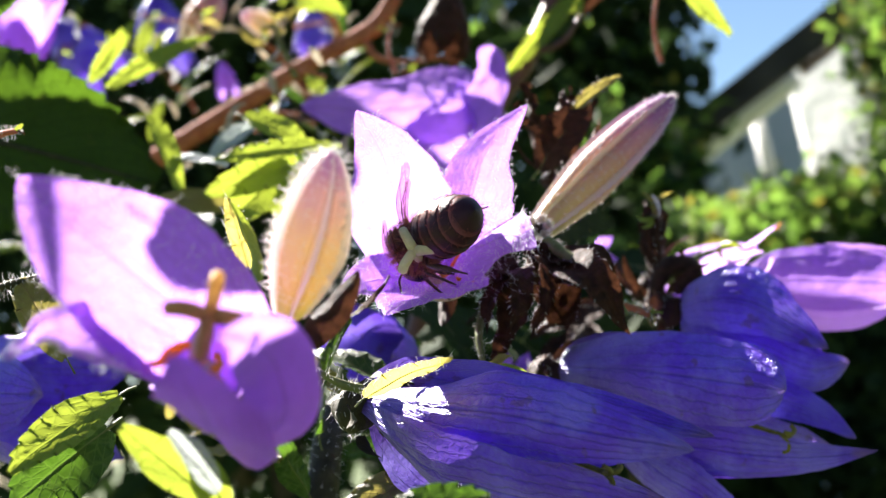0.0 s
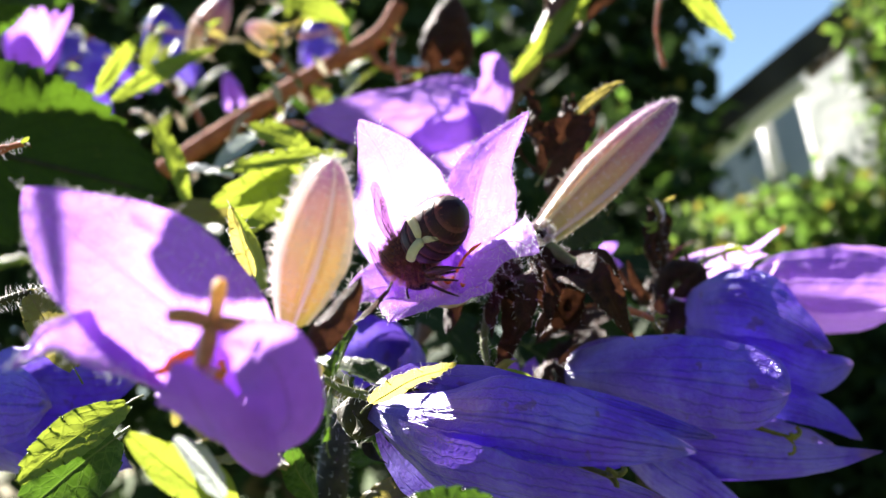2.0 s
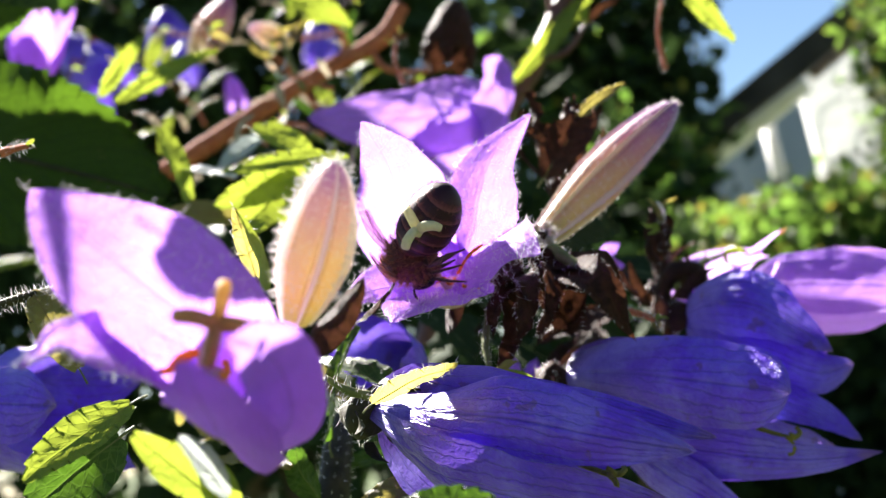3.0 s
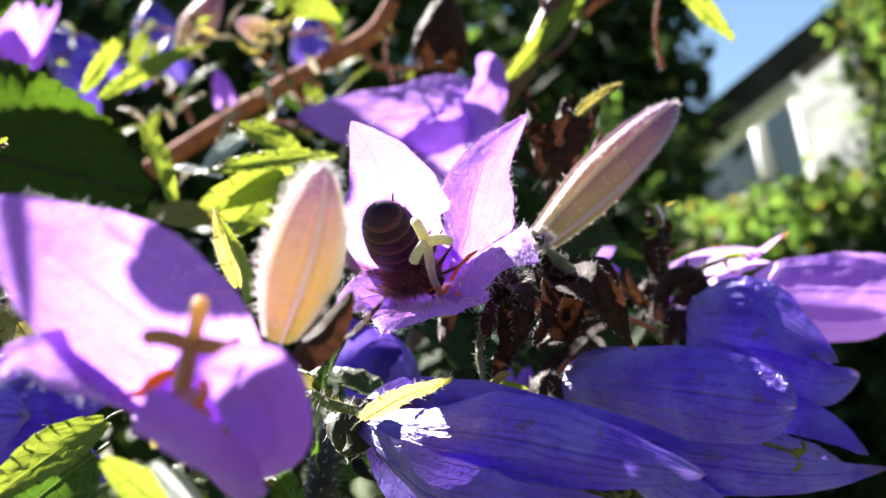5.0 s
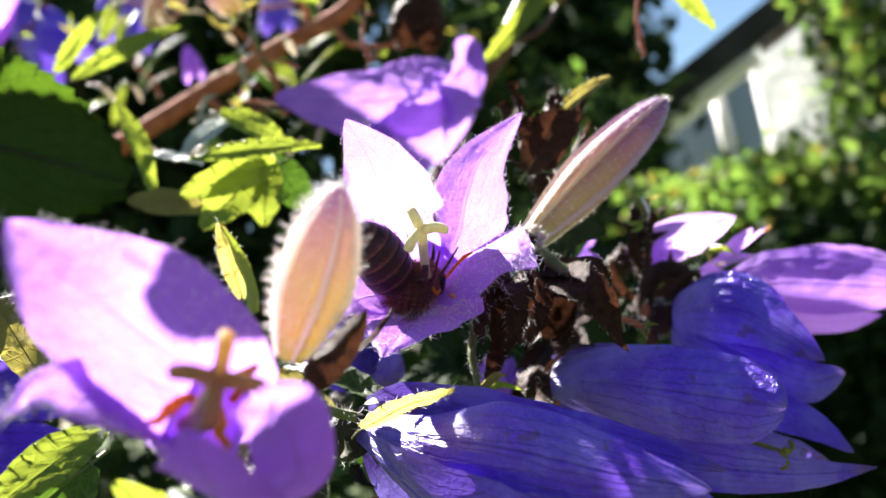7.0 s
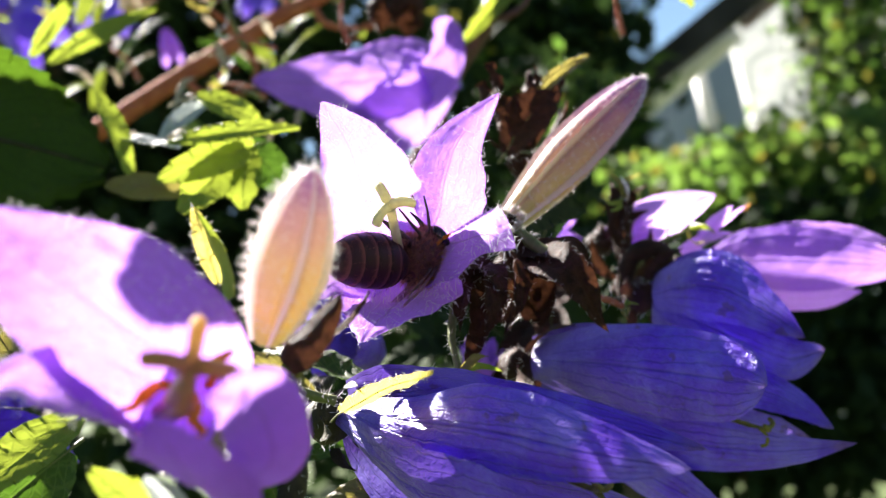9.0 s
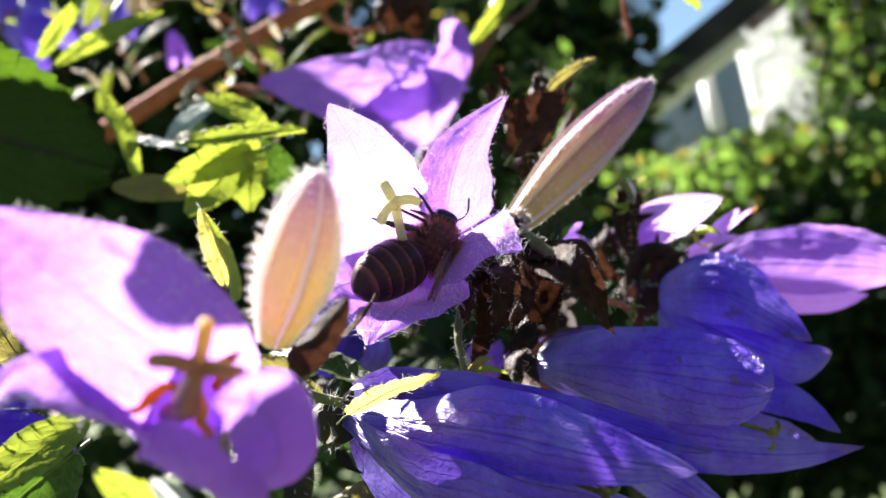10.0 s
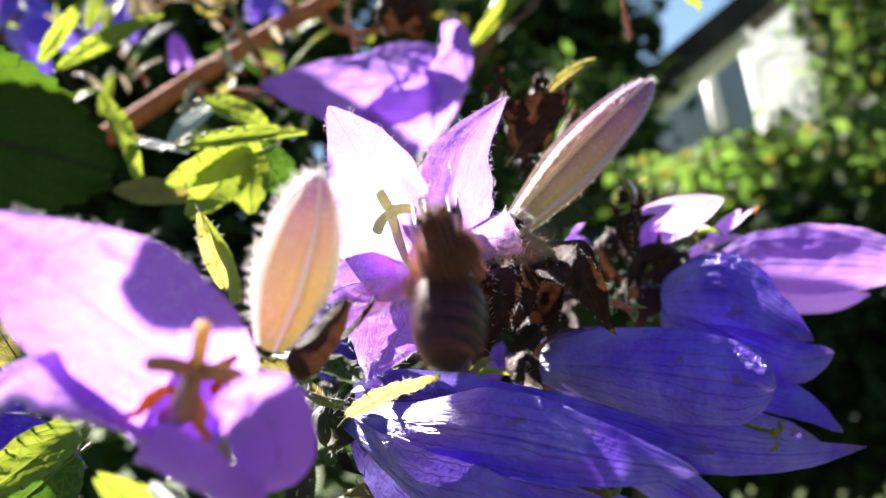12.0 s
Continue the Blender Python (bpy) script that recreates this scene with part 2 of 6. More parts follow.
HUSK_PALE = plain("pale_husk", (0.30, 0.21, 0.12), (0.70, 0.62, 0.46), 0.5, 700, 0.9, 0.0006, thin=0.3)
HAIR = plain("pale_hair", (0.75, 0.72, 0.70), (0.9, 0.88, 0.86), 0.4, 300, 0.0, thin=0.4)
STIGMA = plain("yellow_stigma", (0.74, 0.66, 0.38), (0.86, 0.80, 0.52), 0.6, 1500, 0.5, 0.0002, thin=0.35)
STIGMA_OLD = plain("brown_stigma", (0.58, 0.38, 0.15), (0.76, 0.55, 0.26), 0.6, 1200, 0.5, 0.0002, thin=0.72)
STIGMA_GREEN = plain("olive_stigma", (0.16, 0.13, 0.03), (0.28, 0.24, 0.05), 0.6, 1500, 0.5, 0.0002, thin=0.15)
STYLE = plain("pinkish_style", (0.56, 0.34, 0.28), (0.74, 0.52, 0.42), 0.6, 1200, 0.4, 0.0002, thin=0.15)
ANTHER = plain("orange_stamen", (0.90, 0.30, 0.02), (0.95, 0.46, 0.06), 0.55, 1500, 0.4, 0.0002, thin=0.5)
SHELL = segment_material()
BEE_DARK = plain("bee_dark", (0.012, 0.008, 0.008), (0.05, 0.022, 0.016), 0.4, 2500, 0.3, 0.0001)
BEE_BROWN = plain("bee_brown", (0.06, 0.017, 0.016), (0.15, 0.044, 0.040), 0.7, 2500, 0.5, 0.0002)
BEE_LEG = plain("bee_leg", (0.035, 0.014, 0.012), (0.11, 0.042, 0.034), 0.5, 2500, 0.3, 0.0001, thin=0.15)
BEE_EYE = plain("bee_eye", (0.008, 0.006, 0.006), (0.03, 0.018, 0.014), 0.22, 5000, 0.2, 0.00005)
BEE_FUR = plain("bee_fur", (0.32, 0.13, 0.085), (0.56, 0.28, 0.18), 0.7, 900, 0.0, thin=0.45)
BEE_DOWN = plain("bee_down", (0.16, 0.050, 0.046), (0.32, 0.11, 0.10), 0.7, 900, 0.0, thin=0.3)
WING = wing_material()
BARK = plain("bark", (0.05, 0.035, 0.025), (0.12, 0.09, 0.06), 0.85, 25, 0.8, 0.01)
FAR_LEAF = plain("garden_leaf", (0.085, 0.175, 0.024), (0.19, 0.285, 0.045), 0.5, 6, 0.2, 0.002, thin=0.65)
# Dark copy of the garden leaf, with shade put into its colour.
FAR_SHADED = plain("shaded_garden_leaf", (0.0117, 0.0260, 0.0078), (0.0292, 0.0520, 0.0130), 0.85, 6, 0.2, 0.002, thin=0.25)
FAR_YELLOW = plain("yellow_garden_leaf", (0.22, 0.22, 0.03), (0.36, 0.30, 0.05), 0.5, 6, 0.2, 0.002, thin=0.4)
GRASS = plain("lawn", (0.030, 0.045, 0.014), (0.07, 0.10, 0.028), 0.95, 8, 0.8, 0.03)
RENDER_WALL = plain("rough_wall", (0.70, 0.70, 0.66), (0.86, 0.86, 0.82), 0.9, 5, 0.6, 0.02)
WALL_BLUE = plain("blue_grey_boards", (0.20, 0.25, 0.32), (0.28, 0.33, 0.40), 0.7, 6, 0.3, 0.01)
ROOF = plain("dark_roof", (0.04, 0.034, 0.028), (0.09, 0.075, 0.06), 0.9, 9, 0.6, 0.02)
ROOF_EDGE = plain("brown_roof_edge", (0.16, 0.09, 0.06), (0.26, 0.15, 0.10), 0.8, 9, 0.5, 0.02)
PAINT = plain("white_paint", (0.74, 0.73, 0.70), (0.84, 0.83, 0.80), 0.5, 12, 0.2, 0.004)


# ---- mesh helpers ----
def thing(name, label, category, at=(0, 0, 0), group="", kind=""):
    ob = new(name)
    ob.empty_display_size = 0.005
    ob.location = at
    return tagged(ob, label, category, group, kind)


def part(name, bm, material, parent=None, label="", smooth=True, at=None):
    me = bpy.data.meshes.new(name)
    if smooth:
        for f in bm.faces:
            f.smooth = True
    bm.to_mesh(me)
    bm.free()
    me.materials.append(material)
    ob = new(name, me)
    if parent is not None:
        ob.parent = parent
    if at is not None:
        ob.location = at
    if label:
        ob["label"] = label
    return ob


def frame_of(axis, side):
    a = Vector(axis).normalized()
    e = Vector(side)
    e = (e - a * e.dot(a)).normalized()
    return a, e, a.cross(e)


def bezier(points, n):
    """A smooth line through the points."""
    p = [Vector(q) for q in points]
    p = [p[0] * 2 - p[1]] + p + [p[-1] * 2 - p[-2]]
    out = []
    for i in range(1, len(p) - 2):
        for k in range(n):
            t = k / n
            out.append(0.5 * (2 * p[i] + (p[i + 1] - p[i - 1]) * t + (2 * p[i - 1] - 5 * p[i] + 4 * p[i + 1] - p[i + 2]) * t * t
                              + (3 * p[i] - p[i - 1] - 3 * p[i + 1] + p[i + 2]) * t ** 3))
    out.append(p[-2])
    return out


def tube(bm, points, radii, sides=8, n=5, lumpy=0.0):
    """A tapered round tube along the points, closed at both ends. radii: at the points' even steps."""
    line = bezier(points, n)
    rings = []
    e = None
    for i, p in enumerate(line):
        d = (line[min(i + 1, len(line) - 1)] - line[max(i - 1, 0)]).normalized()
        if e is None:
            e = d.orthogonal().normalized()
        e = (e - d * e.dot(d)).normalized()
        b = d.cross(e)
        x = i / (len(line) - 1) * (len(radii) - 1)
        k = min(int(x), len(radii) - 2)
        r = radii[k] + (radii[k + 1] - radii[k]) * (x - k)
        ring = []
        for j in range(sides):
            a = 2 * math.pi * j / sides
            rr = r * (1 + lumpy * noise.noise((p + e * math.cos(a) * r) * 700))
            ring.append(bm.verts.new(p + (e * math.cos(a) + b * math.sin(a)) * rr))
        rings.append(ring)
    for r0, r1 in zip(rings, rings[1:]):
        for j in range(sides):
            bm.faces.new((r0[j], r0[(j + 1) % sides], r1[(j + 1) % sides], r1[j]))
    bm.faces.new(rings[0][::-1])
    bm.faces.new(rings[-1])
    return bm


def ball(bm, at, radii, turn=None, seg=20, rings=12):
    m = Matrix.Translation(at) @ (turn or Matrix()) @ Matrix.Diagonal((*radii, 1))
    bmesh.ops.create_uvsphere(bm, u_segments=seg, v_segments=rings, radius=1, matrix=m)
    return bm


def sheet(grid, uvs=True):
    """A bmesh from rows of points; UV across and along."""
    bm = bmesh.new()
    lay = bm.loops.layers.uv.new("UVMap")
    vs = [[bm.verts.new(p) for p in row] for row in grid]
    nu, nv = len(grid[0]) - 1, len(grid) - 1
    for j in range(nv):
        for i in range(nu):
            corner = ((i, j), (i + 1, j), (i + 1, j + 1), (i, j + 1))
            f = bm.faces.new([vs[b][a] for a, b in corner])
            for loop, (a, b) in zip(f.loops, corner):
                loop[lay].uv = (a / nu, b / nv)
    return bm


def hair_on(spots, length, width, rng, curl=0.5):
    """Thin bent hairs that grow from (place, normal) pairs."""
    bm = bmesh.new()
    for p, n in spots:
        n = (Vector(n) + Vector((rng.gauss(0, 0.35), rng.gauss(0, 0.35), rng.gauss(0, 0.35)))).normalized()
        side = n.orthogonal().normalized()
        side = Matrix.Rotation(rng.uniform(0, 6.28), 3, n) @ side
        bend = n.cross(side)
        l = length * rng.uniform(0.5, 1.25)
        c = curl * rng.uniform(-1, 1)
        mid = Vector(p) + n * l * 0.55
        end = mid + (n * (1 - abs(c) * 0.6) + bend * c).normalized() * l * 0.5
        for w in (side, bend):
            a, b = bm.verts.new(Vector(p) - w * width), bm.verts.new(Vector(p) + w * width)
            m0, m1 = bm.verts.new(mid - w * width * 0.8), bm.verts.new(mid + w * width * 0.8)
            t = bm.verts.new(end)
            bm.faces.new((a, b, m1, m0))
            bm.faces.new((m0, m1, t))
    return bm


def smooth01(x):
    x = max(0.0, min(1.0, x))
    return x * x * (3 - 2 * x)


MM = 0.001


# ---- flowers, buds, leaves ----
def crinkle(p, amount):
    """Small uneven relief of a thin petal, in metres."""
    return MM * (0.16 * noise.noise(p * 330) + 0.07 * noise.noise(p * 1100 + Vector((3, 1, 2)))) * (0.7 + amount)


def petal_grid(axis, e, t, base, tube_len, radius, lobe, seed, origin, flare0=10, wrinkle=0.25, nu=22, nv=42, narrow=0.22):
    """One fifth of a bell: from the base along the tube and out into its lobe.
    lobe: swing, flare and length of the lobe, width, fold along the midrib, curl across (1: as round as the tube)."""
    swing, flare, length, wide, fold, curl, blunt = lobe
    length *= MM
    rows, edge = [], []
    tube_rows = 18
    half = math.radians(36)
    r_end = radius
    steps = nv - tube_rows
    rc, zc = r_end, tube_len
    for j in range(nv + 1):
        row = []
        if j <= tube_rows:
            a = j / tube_rows
            r = radius * (narrow + (1 - narrow) * (1 - (1 - a) ** 2.2) * (0.86 + 0.14 * a * a)) * (1 if j else 0.03)
            z = tube_len * a
            for i in range(nu + 1):
                s = 2 * i / nu - 1
                psi = s * half
                rr = r * (1 + 0.045 * (1 - abs(s)) * a + 0.02 * wrinkle * noise.noise(Vector((s * 2, a * 4, seed))))
                out = e * math.cos(psi) + t * math.sin(psi)
                p = base + axis * z + out * rr
                row.append(p + out * crinkle(p, wrinkle))
        else:
            c = (j - tube_rows) / steps
            phi = math.radians(flare0 + (flare - flare0) * smooth01(c * 1.35))
            rc += math.sin(phi) * length / steps
            zc += math.cos(phi) * length / steps
            w = half * radius * wide * (1 - c ** blunt) * (1 + 0.28 * c)
            w = half * radius * (1 - smooth01(c * 3)) * (1 - 0.1 * c) + w * smooth01(c * 3)
            if j == nv:
                w = 0.0002
            ang = math.radians(swing) * smooth01(c * 1.4)
            ec = e * math.cos(ang) + t * math.sin(ang)
            tc = t * math.cos(ang) - e * math.sin(ang)
            inward = -ec * math.cos(phi) + axis * math.sin(phi)
            k = smooth01(c * 2.5)
            inward = (-ec * (1 - k) + inward * k).normalized()
            cu = 1 + (curl - 1) * k
            for i in range(nu + 1):
                s = 2 * i / nu - 1
                x = s * w
                q = x / radius
                off = cu * (radius * (1 - math.cos(q)) if abs(q) < 1.5 else radius)
                off += fold * w * (abs(s) - 0.5) * k
                off += wrinkle * MM * (0.5 * noise.noise(Vector((s * 1.7, c * 2.6, seed + 7))) + 0.55 * abs(s) ** 3 * noise.noise(Vector((s * 3, c * 7, seed + 3)))) * k * 1.6
                p = base + axis * zc + ec * rc + tc * (radius * math.sin(q) if cu > 0.5 else x) + inward * off
                row.append(p - inward * crinkle(p, wrinkle))
            edge.append((row[0], (row[0] - row[1]).normalized()))
            edge.append((row[-1], (row[-1] - row[-2]).normalized()))
        rows.append(row)
    return rows, edge


def sepal_grid(base, tip, width, up, bend=0.15, seed=0, nu=6, nv=10):
    base, tip, up = Vector(base), Vector(tip), Vector(up).normalized()
    d = tip - base
    side = d.cross(up).normalized()
    up = side.cross(d).normalized()
    rows = []
    for j in range(nv + 1):
        v = j / nv
        w = width * (v + 0.12) ** 0.45 * (1 - v) ** 0.8 * 1.15 + 0.00003
        c = base + d * v + up * bend * d.length * math.sin(math.pi * v)
        rows.append([c + side * w * s + up * w * 0.35 * s * s + up * 0.04 * d.length * noise.noise(Vector((s * 2, v * 4, seed)))
                     for s in [2 * i / nu - 1 for i in range(nu + 1)]])
    return rows


def bellflower(label, base, mouth, lobe_at, radius, lobes, material, seed=1, hairs=True, wrinkle=0.25, flare0=10, calyx=True,
               group="bellflowers", name="bellflower", narrow=0.22, sepal_mat=None, sepal_len=9.0, category="flower", sepal_spread=0.55):
    rng = random.Random(seed)
    origin = Vector(base)
    root = thing(name, label, category, base, group)
    axis, e, t = frame_of(Vector(mouth) - origin, Vector(lobe_at) - Vector(mouth))
    tube_len = (Vector(mouth) - origin).length
    radius *= MM
    edges, throat = [], []
    for k, lobe in enumerate(lobes):
        a = math.radians(72 * k)
        ek, tk = e * math.cos(a) + t * math.sin(a), t * math.cos(a) - e * math.sin(a)
        grid, edge = petal_grid(axis, ek, tk, Vector(), tube_len, radius, lobe, seed * 10 + k, origin, flare0, wrinkle, narrow=narrow)
        petal = part("petal", sheet(grid), material, root)
        if hairs:
            spots = []
            for p, n in edge:
                for _ in range(rng.choice((0, 1, 1, 2))):
                    spots.append((p + Vector((rng.gauss(0, 1), rng.gauss(0, 1), rng.gauss(0, 1))) * 0.15 * MM, n))
            for _ in range(150):
                row = grid[rng.randrange(12, 26)]
                i = rng.randrange(1, len(row) - 1)
                spots.append((row[i], (axis * 0.5 - ek)))
            part("hair", hair_on(spots, 1.0 * MM, 0.016 * MM, rng, 1.8), HAIR, petal)
    if calyx:
        add_calyx(root, axis, e, t, rng, seed, sepal_mat or SEPAL, sepal_len, sepal_spread)
    return root, axis, e, t


def add_calyx(root, axis, e, t, rng, seed, material, sepal_len=9.0, spread=0.55):
    """The hairy green cup under a flower, with its five sepals."""
    cup = bmesh.new()
    tube(cup, [axis * -0.0045, axis * -0.0020, axis * -0.0003], [0.0010, 0.0026, 0.0022], 10, 4, 0.2)
    cup_ob = part("calyx", cup, material, root)
    spots = [(v.co.copy(), v.co - axis * v.co.dot(axis)) for v in cup_ob.data.vertices]
    part("hair", hair_on(spots, 1.1 * MM, 0.02 * MM, rng), HAIR, cup_ob)
    for k in range(5):
        a = math.radians(72 * k + 36)
        d = e * math.cos(a) + t * math.sin(a)
        b = d * 0.0026
        tip = b + (axis * rng.uniform(0.6, 0.95) + d * spread * rng.uniform(0.7, 1.4)).normalized() * sepal_len * MM
        part("sepal", sheet(sepal_grid(b, tip, 2.0 * MM, d, 0.1, seed + k)), material, root)


def blade(root, material, line, widths, face, cup=0.0, fold=0.0, bow=0.0, blunt=3.0, wrinkle=0.3, seed=0, hairs=False, turn=None, nu=36, nv=64):
    """One petal along its midrib. widths: half widths in mm at even steps; face: the way its inner or outer side shows;
    cup: edges towards the face; fold: a crease along the midrib; bow: radius in mm of the round it is bent to (minus: away from the face)."""
    rng = random.Random(seed)
    o = root.location
    mid = bezier(line, 16)
    face = Vector(face)
    turn = Vector(turn or face)
    rows, edge = [], []
    for j in range(nv + 1):
        v = j / nv
        x = v * (len(mid) - 1)
        k = min(int(x), len(mid) - 2)
        c = mid[k].lerp(mid[k + 1], x - k) - o
        d = (mid[min(k + 2, len(mid) - 1)] - mid[max(k - 1, 0)]).normalized()
        side = d.cross(face.lerp(turn, smooth01((v - 0.15) / 0.45))).normalized()
        up = side.cross(d)
        y = v * (len(widths) - 1)
        k = min(int(y), len(widths) - 2)
        f = y - k
        w = (widths[k] + (widths[k + 1] - widths[k]) * f) * MM * max(0.0, 1 - v ** blunt) ** 0.62
        w = max(w * (1 + 0.035 * noise.noise(Vector((v * 9, seed, 2)))), 0.00003)
        row = []
        for i in range(nu + 1):
            s = 2 * i / nu - 1
            x, off = s * w, cup * w * s * s + fold * w * (abs(s) - 0.4)
            if bow:
                r = abs(bow) * MM
                off += math.copysign(r * (1 - math.cos(min(1.5, abs(x) / r))), bow)
                x = r * math.sin(max(-1.5, min(1.5, x / r)))
            ease = smooth01(v * 2.5)
            off += wrinkle * MM * (0.55 * noise.noise(Vector((s * 1.6, v * 3.2, seed + 7))) + 0.6 * abs(s) ** 3 * noise.noise(Vector((s * 2, v * 10, seed + 3)))) * ease
            off += 0.10 * MM * math.exp(-(s / 0.06) ** 2) * (1 - v) * math.copysign(1, -off or 1)
            if bow:
                off += 0.11 * MM * (math.exp(-((abs(s) - 0.38) / 0.05) ** 2) + math.exp(-((abs(s) - 0.70) / 0.05) ** 2)) * math.sin(math.pi * v)
                off -= 0.16 * MM * math.exp(-(s / 0.045) ** 2) * math.sin(math.pi * v)
                off += 0.10 * MM * noise.noise(Vector((s * 9, v * 26, seed))) * ease
            p = c + side * x + up * off
            row.append(p + up * crinkle(p, wrinkle))
        rows.append(row)
        if j > nv * 0.4:
            edge.append((row[0], row[0] - row[1]))
            edge.append((row[-1], row[-1] - row[-2]))
    ob = part("petal", sheet(rows), material, root)
    if hairs:
        spots = []
        for p, n in edge:
            for _ in range(rng.choice((0, 1, 1, 2))):
                spots.append((p + Vector((rng.gauss(0, 1), rng.gauss(0, 1), rng.gauss(0, 1))) * 0.15 * MM, n))
        for _ in range(150):
            row = rows[rng.randrange(10, 28)]
            spots.append((row[rng.randrange(1, nu)], face))
        part("hair", hair_on(spots, 1.1 * MM, 0.022 * MM, rng, 1.8), HAIR, ob)
        long_ones = [(rows[rng.randrange(8, nv - 4)][rng.randrange(1, nu)], face + Vector((rng.gauss(0, 0.8), rng.gauss(0, 0.8), rng.gauss(0, 0.8)))) for _ in range(110)]
        part("hair", hair_on(long_ones, 1.9 * MM, 0.011 * MM, rng, 2.2), HAIR, ob)
    return ob


def funnel(root, base, mouth, radius, material, seed=0, narrow=0.3):
    """The narrow throat of a flower, from its base to where the petals part."""
    o = root.location
    a, e, t = frame_of(Vector(mouth) - Vector(base), (0.3, 0.1, 1))
    length = (Vector(mouth) - Vector(base)).length
    rows = []
    for j in range(13):
        v = j / 12
        r = radius * MM * (narrow + (1 - narrow) * v ** 0.7) * (1 if j else 0.05)
        rows.append([Vector(base) - o + a * length * v + (e * math.cos(i * math.pi / 15) + t * math.sin(i * math.pi / 15)) * r * (1 + 0.05 * math.cos(i * math.pi / 3)) for i in range(31)])
    part("corolla_tube", sheet(rows), material, root)
    return a, e, t


def flower_head(label, at, group="bellflowers"):
    return thing("bellflower", label, "flower", at, group)


def add_pistil(root, at, tip, arms, material, style, arm_len=3.2, thick=0.55, spread=0.8, roll=0.0):
    """A style with curled stigma arms; its own origin lies at its foot."""
    d = Vector(tip)
    bm = bmesh.new()
    mid = d * 0.5 + d.orthogonal().normalized() * d.length * 0.03
    tube(bm, [(0, 0, 0), mid, d], [thick * 0.9 * MM, thick * 0.8 * MM, thick * MM], 8, 5, 0.12)
    ob = part("pistil", bm, style, root, at=at)
    a, e, t = frame_of(d, (1, 0.2, 0.1))
    for k in range(arms):
        ang = 2 * math.pi * k / arms + roll
        o = e * math.cos(ang) + t * math.sin(ang)
        bm = bmesh.new()
        l = arm_len * MM
        tube(bm, [d - a * 0.3 * MM, d + a * l * 0.30 + o * l * 0.35 * spread, d + a * l * 0.38 + o * l * 0.85 * spread, d + a * l * 0.12 + o * l * 1.2 * spread],
             [thick * MM, thick * 1.02 * MM, thick * 0.95 * MM, thick * 0.85 * MM], 8, 5, 0.15)
        part("stigma_arm", bm, material, ob)
    return ob


def add_stamen(root, points, material=None, thick=1.0):
    bm = bmesh.new()
    widths = [0.22, 0.17, 0.24, 0.20, 0.10] if len(points) == 5 else [0.22, 0.17, 0.24, 0.10]
    tube(bm, points, [w * thick * MM for w in widths], 6, 6, 0.3)
    return part("stamen", bm, material or ANTHER, root)


def flower_bud(label, base, tip, side, radius, material, seed, hair_len=0.7, sepals=(), plump=1.5):
    """A closed bud: five furled petals with raised pale ribs between them."""
    rng = random.Random(seed)
    origin = Vector(base)
    root = thing("flower_bud", label, "flower bud", base, "flower buds")
    a, e, t = frame_of(Vector(tip) - origin, side)
    length = (Vector(tip) - origin).length
    radius *= MM

    def prof(v):
        return radius * min(1.0, (v + 0.10) / 0.50) ** 0.55 * max(0.0, 1 - (max(0.0, v - 0.42) / 0.582) ** plump) ** 0.62

    spots = []
    for k in range(5):
        rows = []
        for j in range(25):
            v = j / 24
            row = []
            for i in range(29):
                s = 2 * i / 28 - 1
                ang = math.radians(72 * k + 36 * s) + 0.25 * v
                r = prof(v) * (0.95 + 0.26 * abs(s) ** 14 - 0.11 * math.exp(-((abs(s) - 0.74) / 0.12) ** 2) + 0.06 * (1 - s * s)) + 0.00002
                r *= 1 + 0.02 * noise.noise(Vector((s * 2 + k, v * 5, seed)))
                p = a * v * length + (e * math.cos(ang) + t * math.sin(ang)) * r
                row.append(p)
                if rng.random() < 0.22 and 0.1 < v:
                    spots.append((p, e * math.cos(ang) + t * math.sin(ang) + a * 0.3))
            rows.append(row)
        part("petal", sheet(rows), material, root)
    part("hair", hair_on(spots, hair_len * 1.3 * MM, 0.028 * MM, rng, 0.9), HAIR, root)
    for p, q, w, m in sepals:
        part("sepal", sheet(sepal_grid(Vector(p) - origin, Vector(q) - origin, w * MM, a.orthogonal(), 0.08, seed)), m, root)
    return root


